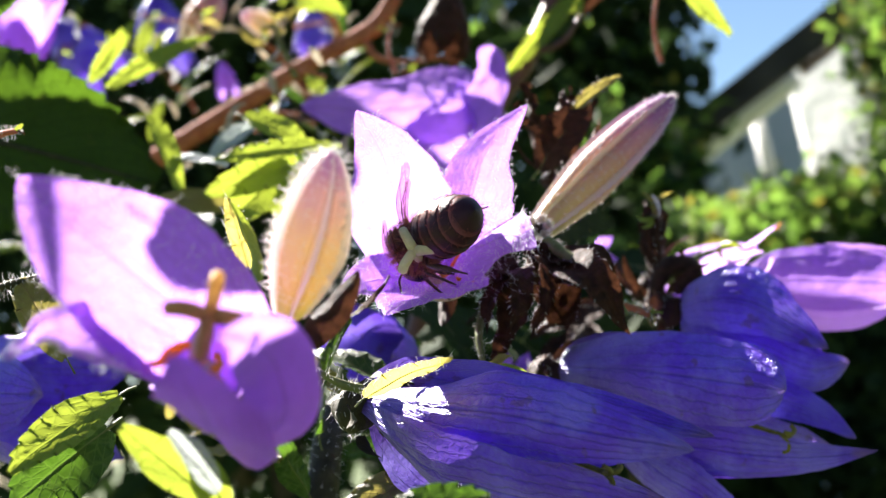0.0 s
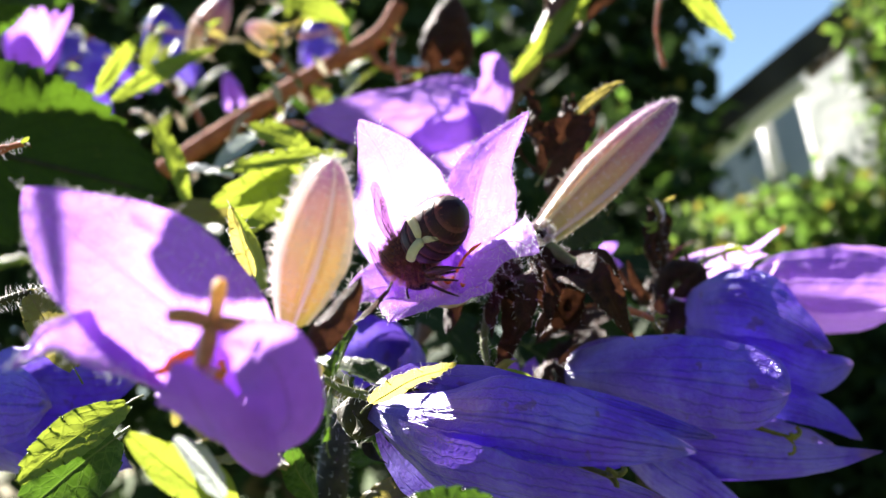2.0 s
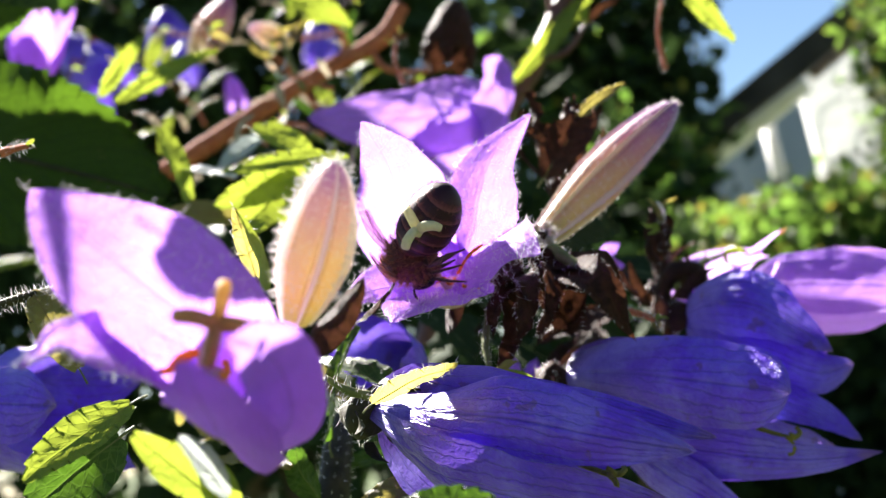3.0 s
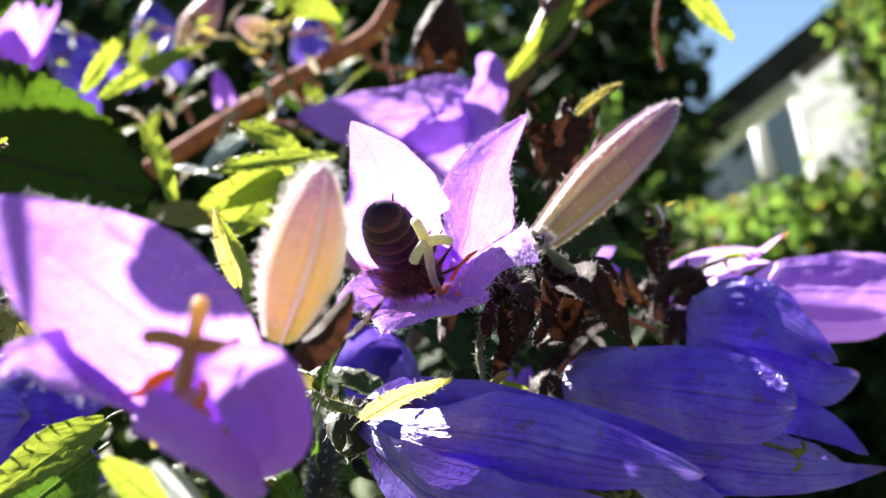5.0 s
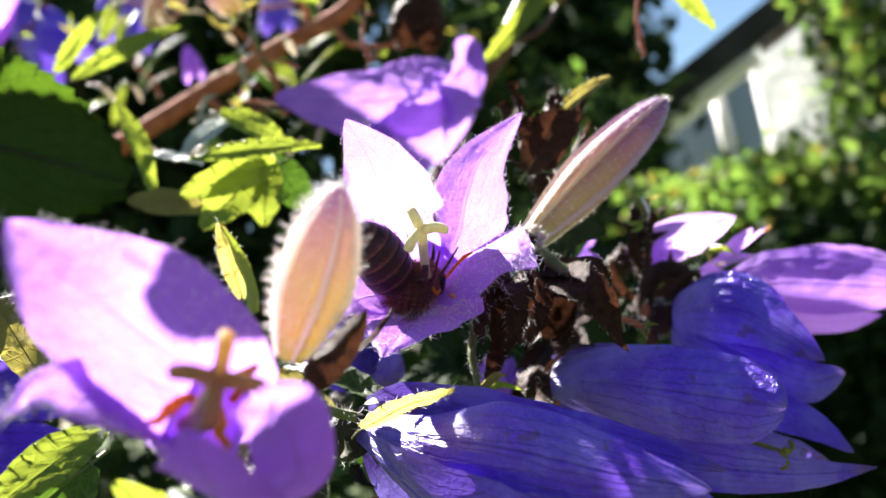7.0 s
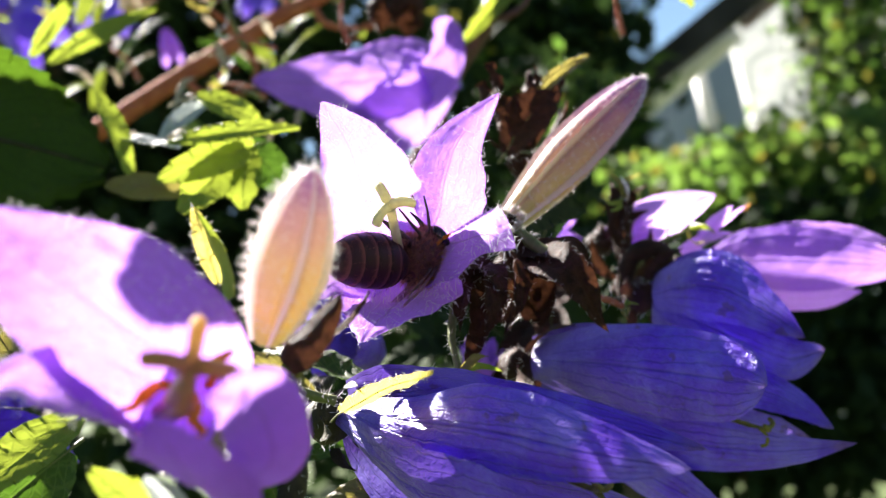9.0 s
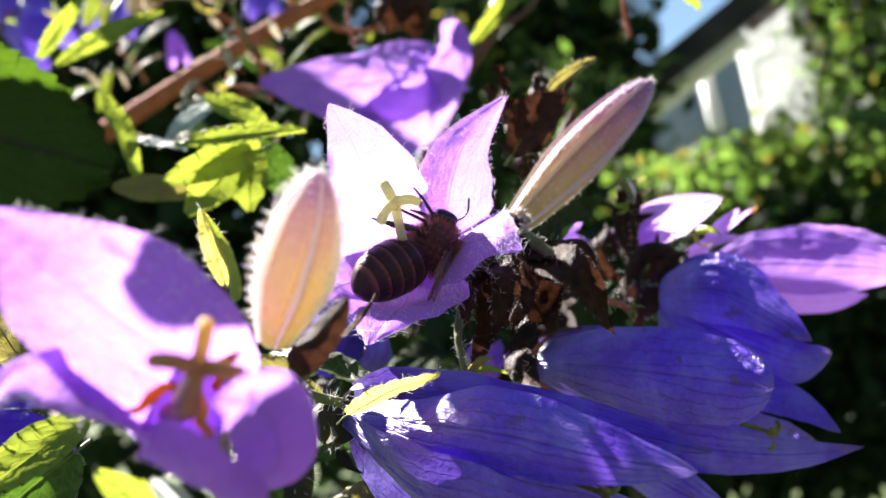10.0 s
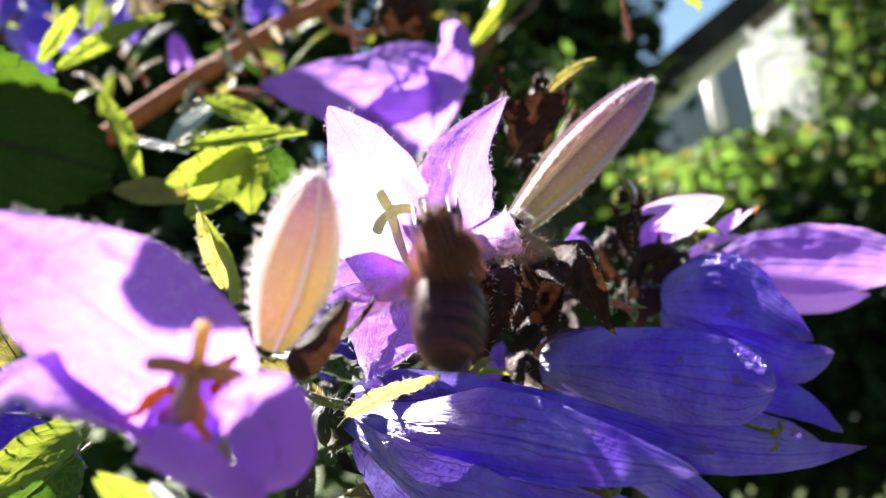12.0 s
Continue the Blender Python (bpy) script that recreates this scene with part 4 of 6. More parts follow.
def nodding_flowers():
    # returns the flower that sways when the bee stirs the plant
    root = flower_head("drooping violet bellflower lit from behind", (0.0215, 0.303, 0.8185))
    blade(root, PETAL, [(0.02022, 0.30092, 0.81437), (0.00783, 0.28893, 0.81363), (-0.00388, 0.28294, 0.81322), (-0.01433, 0.27976, 0.81478), (-0.02432, 0.27853, 0.81693)], (4.5, 8.6, 10.4, 9.6, 7.6, 4.6), (0.022, -0.972, 0.232), bow=-14.0, blunt=3.6, seed=61, wrinkle=2.0)
    blade(root, PETAL, [(0.0081, 0.29744, 0.80923), (0.01458, 0.29224, 0.81087), (0.01844, 0.28882, 0.8147), (0.01946, 0.28731, 0.81953), (0.01795, 0.28195, 0.82261)], (5.0, 5.4, 4.6, 4.0, 4.3, 4.6), (-0.055, -0.993, 0.108), cup=0.2, blunt=5, seed=62, wrinkle=1.2)
    blade(root, PETAL, [(0.01847, 0.3011, 0.81267), (0.00745, 0.28877, 0.80557), (-0.00158, 0.28406, 0.80262), (-0.01015, 0.28216, 0.80149)], (4.5, 9.0, 10, 8, 5), (-0.089, -0.955, -0.283), bow=-14.0, blunt=3, seed=63, wrinkle=1.6)
    blade(root, PETAL, [(0.0207, 0.30373, 0.81633), (0.01472, 0.30022, 0.82104), (0.00539, 0.29707, 0.82229), (-0.00419, 0.29511, 0.8218)], (4.0, 5.0, 5.0, 4.0, 2.4), (0.166, -0.679, 0.716), bow=-12.0, blunt=3, seed=64, wrinkle=1.6)
    a, e, t = frame_of(Vector((0.00142, 0.28914, 0.81168)) - root.location, (0.2, -1, 0.3))
    root = flower_head("nodding blue-violet bellflower seen from outside", (-0.01091, 0.13192, 0.7491))
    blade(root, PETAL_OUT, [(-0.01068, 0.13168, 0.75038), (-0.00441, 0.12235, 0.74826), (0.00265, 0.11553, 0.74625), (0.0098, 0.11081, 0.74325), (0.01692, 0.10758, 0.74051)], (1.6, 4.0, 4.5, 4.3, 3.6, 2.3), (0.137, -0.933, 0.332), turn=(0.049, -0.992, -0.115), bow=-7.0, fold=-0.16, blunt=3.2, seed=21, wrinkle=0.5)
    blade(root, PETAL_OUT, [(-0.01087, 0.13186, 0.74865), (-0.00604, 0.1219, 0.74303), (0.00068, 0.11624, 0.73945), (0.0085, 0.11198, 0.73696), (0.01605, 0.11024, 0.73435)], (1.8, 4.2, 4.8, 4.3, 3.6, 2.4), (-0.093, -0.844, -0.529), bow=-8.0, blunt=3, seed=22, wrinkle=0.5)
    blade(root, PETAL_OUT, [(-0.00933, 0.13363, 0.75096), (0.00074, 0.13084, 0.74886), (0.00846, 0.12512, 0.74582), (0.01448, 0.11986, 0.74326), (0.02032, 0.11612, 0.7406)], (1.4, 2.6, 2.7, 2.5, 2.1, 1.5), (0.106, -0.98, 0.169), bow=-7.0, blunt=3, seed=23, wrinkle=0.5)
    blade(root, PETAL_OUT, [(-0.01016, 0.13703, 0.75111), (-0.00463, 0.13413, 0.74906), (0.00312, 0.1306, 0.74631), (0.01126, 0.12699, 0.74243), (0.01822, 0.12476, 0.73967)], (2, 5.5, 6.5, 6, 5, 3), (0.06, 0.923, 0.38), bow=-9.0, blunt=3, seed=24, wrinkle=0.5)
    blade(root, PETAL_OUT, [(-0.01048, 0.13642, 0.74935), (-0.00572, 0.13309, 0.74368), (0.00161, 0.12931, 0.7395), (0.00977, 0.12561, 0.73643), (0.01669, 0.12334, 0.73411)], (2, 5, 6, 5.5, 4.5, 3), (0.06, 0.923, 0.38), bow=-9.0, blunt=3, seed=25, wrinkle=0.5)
    a, e, t = frame_of(Vector((0.00348, 0.1205, 0.74393)) - root.location, (0.2, -1, 0.3))
    add_calyx(root, a, e, t, random.Random(51), 51, STEM_OLD, 3.5)
    add_pistil(root, a * 0.006, Vector((0.01012, 0.11473, 0.73947)) - root.location - a * 0.006, 3, STIGMA_GREEN, STIGMA_GREEN, 1.7, 0.27, 0.8)
    root = flower_head("nodding blue-violet bellflower with rounded petals", (0.01183, 0.17594, 0.74806))
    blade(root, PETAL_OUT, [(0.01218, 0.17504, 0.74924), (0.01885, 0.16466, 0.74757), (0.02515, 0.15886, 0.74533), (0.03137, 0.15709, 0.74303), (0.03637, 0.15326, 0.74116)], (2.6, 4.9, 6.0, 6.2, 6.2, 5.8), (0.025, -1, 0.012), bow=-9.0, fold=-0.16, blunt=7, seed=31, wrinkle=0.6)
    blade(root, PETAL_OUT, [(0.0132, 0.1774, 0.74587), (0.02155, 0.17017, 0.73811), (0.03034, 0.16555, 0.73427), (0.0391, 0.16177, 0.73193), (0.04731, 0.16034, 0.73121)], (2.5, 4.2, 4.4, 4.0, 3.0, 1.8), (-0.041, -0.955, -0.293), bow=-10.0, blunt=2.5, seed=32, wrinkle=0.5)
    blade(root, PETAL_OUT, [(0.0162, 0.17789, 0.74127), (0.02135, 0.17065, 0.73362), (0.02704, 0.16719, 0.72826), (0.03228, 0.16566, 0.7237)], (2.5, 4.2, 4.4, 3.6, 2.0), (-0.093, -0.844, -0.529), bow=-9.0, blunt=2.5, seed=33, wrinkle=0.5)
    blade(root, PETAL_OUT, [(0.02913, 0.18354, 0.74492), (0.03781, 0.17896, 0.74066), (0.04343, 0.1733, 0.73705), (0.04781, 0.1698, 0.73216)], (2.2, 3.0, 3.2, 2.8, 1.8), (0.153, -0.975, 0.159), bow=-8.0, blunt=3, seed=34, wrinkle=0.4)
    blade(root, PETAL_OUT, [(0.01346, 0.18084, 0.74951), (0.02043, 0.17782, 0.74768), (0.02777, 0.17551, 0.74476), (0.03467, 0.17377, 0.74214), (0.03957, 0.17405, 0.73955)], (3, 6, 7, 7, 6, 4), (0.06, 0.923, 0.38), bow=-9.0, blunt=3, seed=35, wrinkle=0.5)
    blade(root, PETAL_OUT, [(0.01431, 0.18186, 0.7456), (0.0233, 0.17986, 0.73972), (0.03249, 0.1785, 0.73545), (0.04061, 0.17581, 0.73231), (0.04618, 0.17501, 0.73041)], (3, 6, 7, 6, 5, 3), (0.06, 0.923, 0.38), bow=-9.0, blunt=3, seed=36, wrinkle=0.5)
    a, e, t = frame_of(Vector((0.02635, 0.16461, 0.74119)) - root.location, (0.2, -1, 0.3))
    add_calyx(root, a, e, t, random.Random(52), 52, DRY_DARK)
    add_pistil(root, a * 0.006, Vector((0.03699, 0.16245, 0.73505)) - root.location - a * 0.006, 3, STIGMA_GREEN, STIGMA_GREEN, 2.2, 0.33, 0.8)
    root = flower_head("nodding blue-violet bellflower with torn petal", (0.03208, 0.1913, 0.75355))
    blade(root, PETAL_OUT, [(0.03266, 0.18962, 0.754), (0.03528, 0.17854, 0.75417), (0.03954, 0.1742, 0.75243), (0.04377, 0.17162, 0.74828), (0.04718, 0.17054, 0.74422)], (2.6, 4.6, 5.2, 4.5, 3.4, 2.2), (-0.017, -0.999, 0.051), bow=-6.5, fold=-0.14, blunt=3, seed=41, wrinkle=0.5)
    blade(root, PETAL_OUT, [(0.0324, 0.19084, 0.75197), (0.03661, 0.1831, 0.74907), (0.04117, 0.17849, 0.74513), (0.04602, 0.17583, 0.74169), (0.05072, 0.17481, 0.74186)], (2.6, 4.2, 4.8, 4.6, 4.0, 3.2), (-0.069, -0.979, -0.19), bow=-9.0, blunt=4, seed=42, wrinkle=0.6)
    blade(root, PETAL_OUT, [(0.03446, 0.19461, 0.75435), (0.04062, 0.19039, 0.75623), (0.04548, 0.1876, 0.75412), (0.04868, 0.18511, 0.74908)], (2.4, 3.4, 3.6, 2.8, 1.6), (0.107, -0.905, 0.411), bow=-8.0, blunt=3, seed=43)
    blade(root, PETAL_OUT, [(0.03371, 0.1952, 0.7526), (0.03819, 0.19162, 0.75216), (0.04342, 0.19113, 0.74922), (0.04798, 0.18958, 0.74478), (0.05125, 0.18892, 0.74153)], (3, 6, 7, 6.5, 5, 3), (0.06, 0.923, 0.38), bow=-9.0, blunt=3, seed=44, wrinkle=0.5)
    a, e, t = frame_of(Vector((0.03858, 0.17603, 0.74934)) - root.location, (0.2, -1, 0.3))
    add_calyx(root, a, e, t, random.Random(53), 53, DRY_DARK)
    root = flower_head("violet bellflower lying on its side", (0.0472, 0.2282, 0.75639))
    blade(root, PETAL, [(0.04984, 0.22561, 0.75599), (0.05589, 0.21761, 0.75559), (0.06258, 0.21177, 0.7537), (0.06992, 0.207, 0.75128), (0.07789, 0.20528, 0.74852)], (2.6, 5.4, 6.2, 6.0, 5.0, 3.4), (0, -0.995, -0.105), bow=-9.0, fold=-0.14, blunt=3, seed=51, wrinkle=0.5)
    # The paler material paints in the sunlit band along the top.
    blade(root, PETAL_SUNLIT, [(0.05356, 0.22925, 0.75962), (0.05955, 0.22421, 0.75972), (0.06602, 0.21928, 0.75884), (0.07214, 0.2155, 0.75655), (0.07806, 0.21286, 0.75289)], (2.4, 4.4, 4.9, 4.6, 3.8, 2.2), (0.173, -0.637, 0.751), bow=-9.0, blunt=3, seed=52, wrinkle=0.5)
    blade(root, PETAL_SUNLIT, [(0.05186, 0.22897, 0.75271), (0.05778, 0.22332, 0.74909), (0.06454, 0.21752, 0.74687), (0.07094, 0.21353, 0.74657)], (2.0, 3.2, 3.4, 3.0, 2.0), (-0.093, -0.844, -0.529), bow=-9.0, blunt=3, seed=53, wrinkle=0.5)
    blade(root, PETAL_SUNLIT, [(0.05213, 0.23145, 0.75593), (0.05888, 0.22924, 0.75589), (0.06702, 0.22683, 0.75396), (0.07535, 0.22308, 0.75138), (0.084, 0.22138, 0.7484)], (3, 6, 7.5, 7, 6, 4), (0.06, 0.923, 0.38), bow=-9.0, blunt=3, seed=54, wrinkle=0.5)
    a, e, t = frame_of(Vector((0.06562, 0.20705, 0.7508)) - root.location, (0.2, -1, 0.3))
    add_calyx(root, a, e, t, random.Random(54), 54, DRY_DARK)
    r4 = root
    o4 = r4.location.copy()
    for b, tip, w in (((0.04522, 0.21225, 0.75869), (0.05491, 0.20864, 0.76438), 1.5), ((0.04290, 0.21121, 0.75909), (0.05109, 0.20804, 0.76047), 2.6)):
        part("petal", sheet(sepal_grid(Vector(b) - o4, Vector(tip) - o4, w * MM, (-0.32997, 0.65209, 0.68389), 0.06, 5, 8, 14)), PETAL_SUNLIT, r4, "pale upturned petal lit through by the sun")
    tube(bm := bmesh.new(), [Vector((0.05392, 0.20871, 0.76374)) - o4, Vector((0.05452, 0.20846, 0.76416)) - o4, Vector((0.05504, 0.20822, 0.76459)) - o4], [0.4 * MM, 0.35 * MM, 0.12 * MM], 6, 4)
    part("petal_tip", bm, STIGMA_OLD, r4)
    sway, a, e, t = bellflower("pale violet bellflower swaying behind the nodding ones", (0.03404, 0.21871, 0.76422), (0.03777, 0.21770, 0.76431), (0.03443, 0.22402, 0.77110), 2.4,
        [(0, 0, 3, 1, 0, 0.9, 2)] * 5, PETAL_SUNLIT, 55, hairs=False, wrinkle=0.5, sepal_mat=DRY_DARK)
    for b, tip, w in (((0.03383, 0.21686, 0.76270), (0.05044, 0.21037, 0.76709), 7.5), ((0.04654, 0.21009, 0.76013), (0.05222, 0.20861, 0.76467), 2.4)):
        part("petal", sheet(sepal_grid(Vector(b) - sway.location, Vector(tip) - sway.location, w * MM, (-0.15405, 0.92000, 0.33521), 0.05, 6, 12, 20)), PETAL_SUNLIT, sway)
    # flowers deeper in the plant
    for label, b, m, l, r, mat, k in (
            ("pale lilac flower lit through, deep in the plant", (-0.12335, 0.40878, 0.87880), (-0.11974, 0.40746, 0.89128), (-0.10833, 0.36866, 0.87782), 9, PETAL_PALE, 71),
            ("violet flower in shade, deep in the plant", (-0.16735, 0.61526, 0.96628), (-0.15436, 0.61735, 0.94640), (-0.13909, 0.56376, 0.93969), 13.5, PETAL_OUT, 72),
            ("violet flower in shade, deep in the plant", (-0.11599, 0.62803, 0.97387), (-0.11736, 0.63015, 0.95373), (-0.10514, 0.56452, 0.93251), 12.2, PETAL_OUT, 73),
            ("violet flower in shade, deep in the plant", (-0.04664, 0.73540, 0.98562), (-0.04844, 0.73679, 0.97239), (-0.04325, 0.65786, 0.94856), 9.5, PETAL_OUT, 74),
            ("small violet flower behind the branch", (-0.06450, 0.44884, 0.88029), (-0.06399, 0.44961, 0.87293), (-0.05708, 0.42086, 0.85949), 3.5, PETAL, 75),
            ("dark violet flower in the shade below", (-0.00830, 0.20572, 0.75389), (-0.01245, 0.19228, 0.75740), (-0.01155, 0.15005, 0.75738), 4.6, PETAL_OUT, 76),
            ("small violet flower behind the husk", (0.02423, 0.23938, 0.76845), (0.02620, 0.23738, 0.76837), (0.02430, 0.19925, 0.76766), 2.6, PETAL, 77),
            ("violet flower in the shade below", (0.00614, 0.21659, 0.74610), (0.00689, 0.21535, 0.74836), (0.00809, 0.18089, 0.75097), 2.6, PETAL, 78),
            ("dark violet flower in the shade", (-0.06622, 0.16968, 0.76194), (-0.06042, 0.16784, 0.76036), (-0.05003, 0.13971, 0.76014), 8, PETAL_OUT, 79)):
        bellflower(label, b, m, l, r, [(0, 12, r * 1.7, 1.1, 0, 0.9, 2.0)] * 5, mat, k, hairs=False, calyx=False, wrinkle=0.5)
    return sway


def husk(label, hub, cup_end, radius, seed, sepals):
    """A dried seed cup with curled sepals hanging from it."""
    rng = random.Random(seed)
    origin = Vector(hub)
    root = thing("withered_flower", label, "withered flower", hub, "withered flowers")
    d = Vector(cup_end) - origin
    cup = part("seed_cup", tube(bmesh.new(), [d * -0.4, d * 0.1, d * 0.6, d], [radius * 0.3 * MM, radius * 0.9 * MM, radius * MM, radius * 0.7 * MM], 12, 5, 0.5), DRY, root)
    part("hair", hair_on([(v.co.copy(), v.normal.copy()) for v in cup.data.vertices], 1.1 * MM, 0.02 * MM, rng, 0.9), HAIR, cup)
    for k, (tip, width, bend) in enumerate(sepals):
        tip = Vector(tip) - origin
        side = Vector((rng.uniform(-1, 1), -1.0, rng.uniform(0, 1)))
        base = d * rng.uniform(0.2, 0.7) + Vector((rng.uniform(-1, 1), rng.uniform(-1, 1), rng.uniform(-1, 1))) * radius * 0.5 * MM
        grid = sepal_grid(base, tip, width * 1.5 * MM, side, bend, seed + k, 10, 18)
        for row in grid:
            for i, p in enumerate(row):
                row[i] = p + Vector((noise.noise(p * 600), noise.noise(p * 600 + Vector((5, 0, 0))), noise.noise(p * 600 + Vector((0, 5, 0))))) * 0.45 * MM
        leafy = part("sepal", sheet(grid), rng.choice((DRY, DRY, DRY_DARK)), root)
        edge = [(row[0], row[0] - row[1]) for row in grid[2:-2]] + [(row[-1], row[-1] - row[-2]) for row in grid[2:-2]]
        part("hair", hair_on(edge, 0.8 * MM, 0.02 * MM, rng, 0.9), HAIR, leafy)
    return root


def withered_flowers():
    curled = [(20, 25, 8, 0.9, 0.6, 0.5, 1.6), (-20, -10, 9, 0.9, 0.6, 0.5, 1.6), (10, 40, 7, 0.9, 0.6, 0.5, 1.6), (-10, 10, 9, 0.9, 0.5, 0.5, 1.6), (0, -20, 8, 0.9, 0.6, 0.5, 1.6)]
    kw = dict(wrinkle=2.2, group="withered flowers", name="withered_flower", category="withered flower")
    husk("withered brown flower husk with curled sepals", (0.01249, 0.15943, 0.76380), (0.01133, 0.15775, 0.76063), 2.6, 81,
        [((0.01949, 0.15269, 0.75143), 3.2, 0.35), ((0.01819, 0.15843, 0.75420), 3.4, 0.4), ((0.01270, 0.15449, 0.75343), 3.4, -0.2), ((0.00940, 0.15027, 0.75532), 2.0, 0.2), ((0.01730, 0.16394, 0.75913), 2.0, 0.5), ((0.00802, 0.15850, 0.75351), 1.6, -0.2)])
    knot = thing("withered_flower", "pale hairy withered calyx with brown hollows", "withered flower", (0.01207, 0.15711, 0.76674), "withered flowers")
    rng = random.Random(83)
    for k in range(6):
        an = k * 1.05
        lump = part("sepal", ball(bmesh.new(), Vector((math.cos(an) * 1.25, rng.uniform(-0.6, 0.6), math.sin(an) * 1.1)) * MM, (0.55 * MM, 0.5 * MM, 0.5 * MM), seg=12, rings=8), HUSK_PALE, knot)
        part("hair", hair_on([(v.co.copy(), v.normal.copy()) for v in lump.data.vertices], 0.6 * MM, 0.014 * MM, rng, 1.2), HAIR, lump)
    part("seed_cup", ball(bmesh.new(), (0, 0.001, 0), (0.0013, 0.0008, 0.0012), seg=14, rings=10), DRY_DARK, knot)
    stem("withered hairy olive stalk", [(0.01251, 0.15828, 0.76519), (0.01453, 0.15654, 0.76256), (0.01666, 0.15479, 0.76010), (0.01876, 0.15415, 0.75665), (0.01980, 0.15346, 0.75361)], [0.8, 0.8, 0.75, 0.7, 0.45], STEM_GREEN, 0, 15, name="withered_stalk")
    husk("dark glossy withered husk below the open flower", (0.00671, 0.15739, 0.76410), (0.00652, 0.15573, 0.76078), 2.0, 82,
        [((0.00574, 0.15040, 0.75406), 2.2, 0.2), ((0.00241, 0.15080, 0.75024), 1.8, -0.15), ((0.00305, 0.15231, 0.75504), 1.4, 0.15), ((0.00823, 0.15206, 0.75737), 2.0, 0.4), ((0.00277, 0.15993, 0.75901), 1.4, -0.3)])
    bellflower("withered dark brown flower hanging from its stem", (0.01558, 0.32134, 0.84971), (0.01165, 0.32055, 0.83810), (0.01066, 0.29318, 0.83058), 6.5, [(0, -8, 7, 0.9, 0.3, 0.9, 2)] * 5, DRY, 62, hairs=False, calyx=False, **kw)
    bellflower("shrivelled brown flower beside the long bud", (0.02001, 0.19801, 0.77937), (0.02093, 0.19756, 0.78368), (0.02780, 0.19752, 0.78403), 4.0, curled, DRY, 64, hairs=False, sepal_mat=DRY, **kw)
    bellflower("shrivelled brown seed head", (0.03314, 0.21037, 0.75747), (0.03404, 0.20970, 0.76390), (0.02856, 0.17964, 0.76286), 1.5, curled, DRY_DARK, 65, hairs=False, sepal_mat=DRY, **kw)


def leaves():
    # Broad leaves out of view, added only to shade the plant below.
    leaf("unseen broad leaf added above the view to shade the plant", (-0.12131, 0.29145, 0.88532), (-0.07392, 0.29113, 0.85971), 9.5, (-0.33621, 0.63526, 0.65261), LEAF, 0.05, 0.1, 15, 21)
    leaf("unseen broad leaf added above the view to shade the plant", (-0.13000, 0.31112, 0.88956), (-0.09865, 0.32609, 0.89056), 8, (-0.28730, 0.63635, 0.64227), LEAF, 0.05, 0.1, 15, 22)
    leaf("unseen broad leaf added above the view to shade the plant", (-0.10123, 0.35694, 0.93193), (-0.04420, 0.41505, 0.90523), 17, (-0.33621, 0.63526, 0.65261), LEAF, 0.03, 0.05, 15, 44, shape=0.9)
    # Small leaves out of view, placed where their shadows fall on the open flower.
    leaf("unseen small leaf added to shadow the open flower", (-0.03618, 0.13290, 0.82493), (-0.04212, 0.14098, 0.81498), 2.7, (-0.33621, 0.63526, 0.65261), LEAF, 0.02, 0.05, 7, 27, shape=0.9)
    leaf("unseen small leaf added to shadow the open flower", (-0.06373, 0.12986, 0.81554), (-0.04947, 0.13908, 0.81388), 4.6, (-0.33621, 0.63526, 0.65261), LEAF, 0.02, 0.05, 7, 28, shape=0.9)
    swinging = leaf("unseen small leaf added to shadow the open flower", (-0.04589, 0.12671, 0.82639), (-0.05232, 0.13369, 0.81737), 1.2, (-0.33621, 0.63526, 0.65261), LEAF, 0.02, 0.05, 7, 24, shape=0.9)
    leaf("unseen small leaf added to shadow the open flower", (-0.03912, 0.12382, 0.80805), (-0.03015, 0.12606, 0.79787), 2.9, (-0.33621, 0.63526, 0.65261), LEAF, 0.05, 0.1, 7, 23, shape=0.35)
    leaf("brown curled leaf lit through behind the long bud", (0.01707, 0.19400, 0.77933), (0.02694, 0.19329, 0.78607), 4.5, (-0.11246, -0.84086, 0.34685), DRY, 0.2, 0.3, 5, 61)
    leaf("narrow olive-brown leaf behind the long bud", (0.02254, 0.19431, 0.78588), (0.03264, 0.19382, 0.79057), 1.6, (0.32038, -0.65371, 0.47960), SEPAL, 0.15, 0.3, 5, 62, hairs=0.5)
    # Shade on these two leaves is put in by the darkened garden green.
    leaf("dark green leaf behind the withered husk", (0.01257, 0.18114, 0.76768), (0.02490, 0.18116, 0.76753), 5, (-0.14791, -0.67480, 0.68027), FAR_SHADED, 0.05, 0.2, 9, 25)
    leaf("dark green leaf behind the withered husk", (0.01727, 0.18960, 0.76373), (0.02637, 0.18873, 0.77207), 5, (-0.28730, 0.63635, 0.64227), FAR_SHADED, 0.05, 0.2, 9, 26)
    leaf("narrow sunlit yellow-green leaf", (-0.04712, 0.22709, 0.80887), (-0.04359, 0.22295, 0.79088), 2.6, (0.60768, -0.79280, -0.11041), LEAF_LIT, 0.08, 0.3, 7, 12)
    leaf("yellow-green leaf high in the plant", (-0.02390, 0.29114, 0.85004), (-0.01095, 0.29225, 0.83947), 4, (0.25800, -0.92140, 0.15641), LEAF_LIT, 0.05, 0.2, 7, 14)
    leaf("yellow-green leaf beside the dark stem", (0.05091, 0.32197, 0.84373), (0.02308, 0.31918, 0.82242), 3.2, (0.25800, -0.92140, 0.15641), LEAF_LIT, 0.05, 0.2, 9, 15)
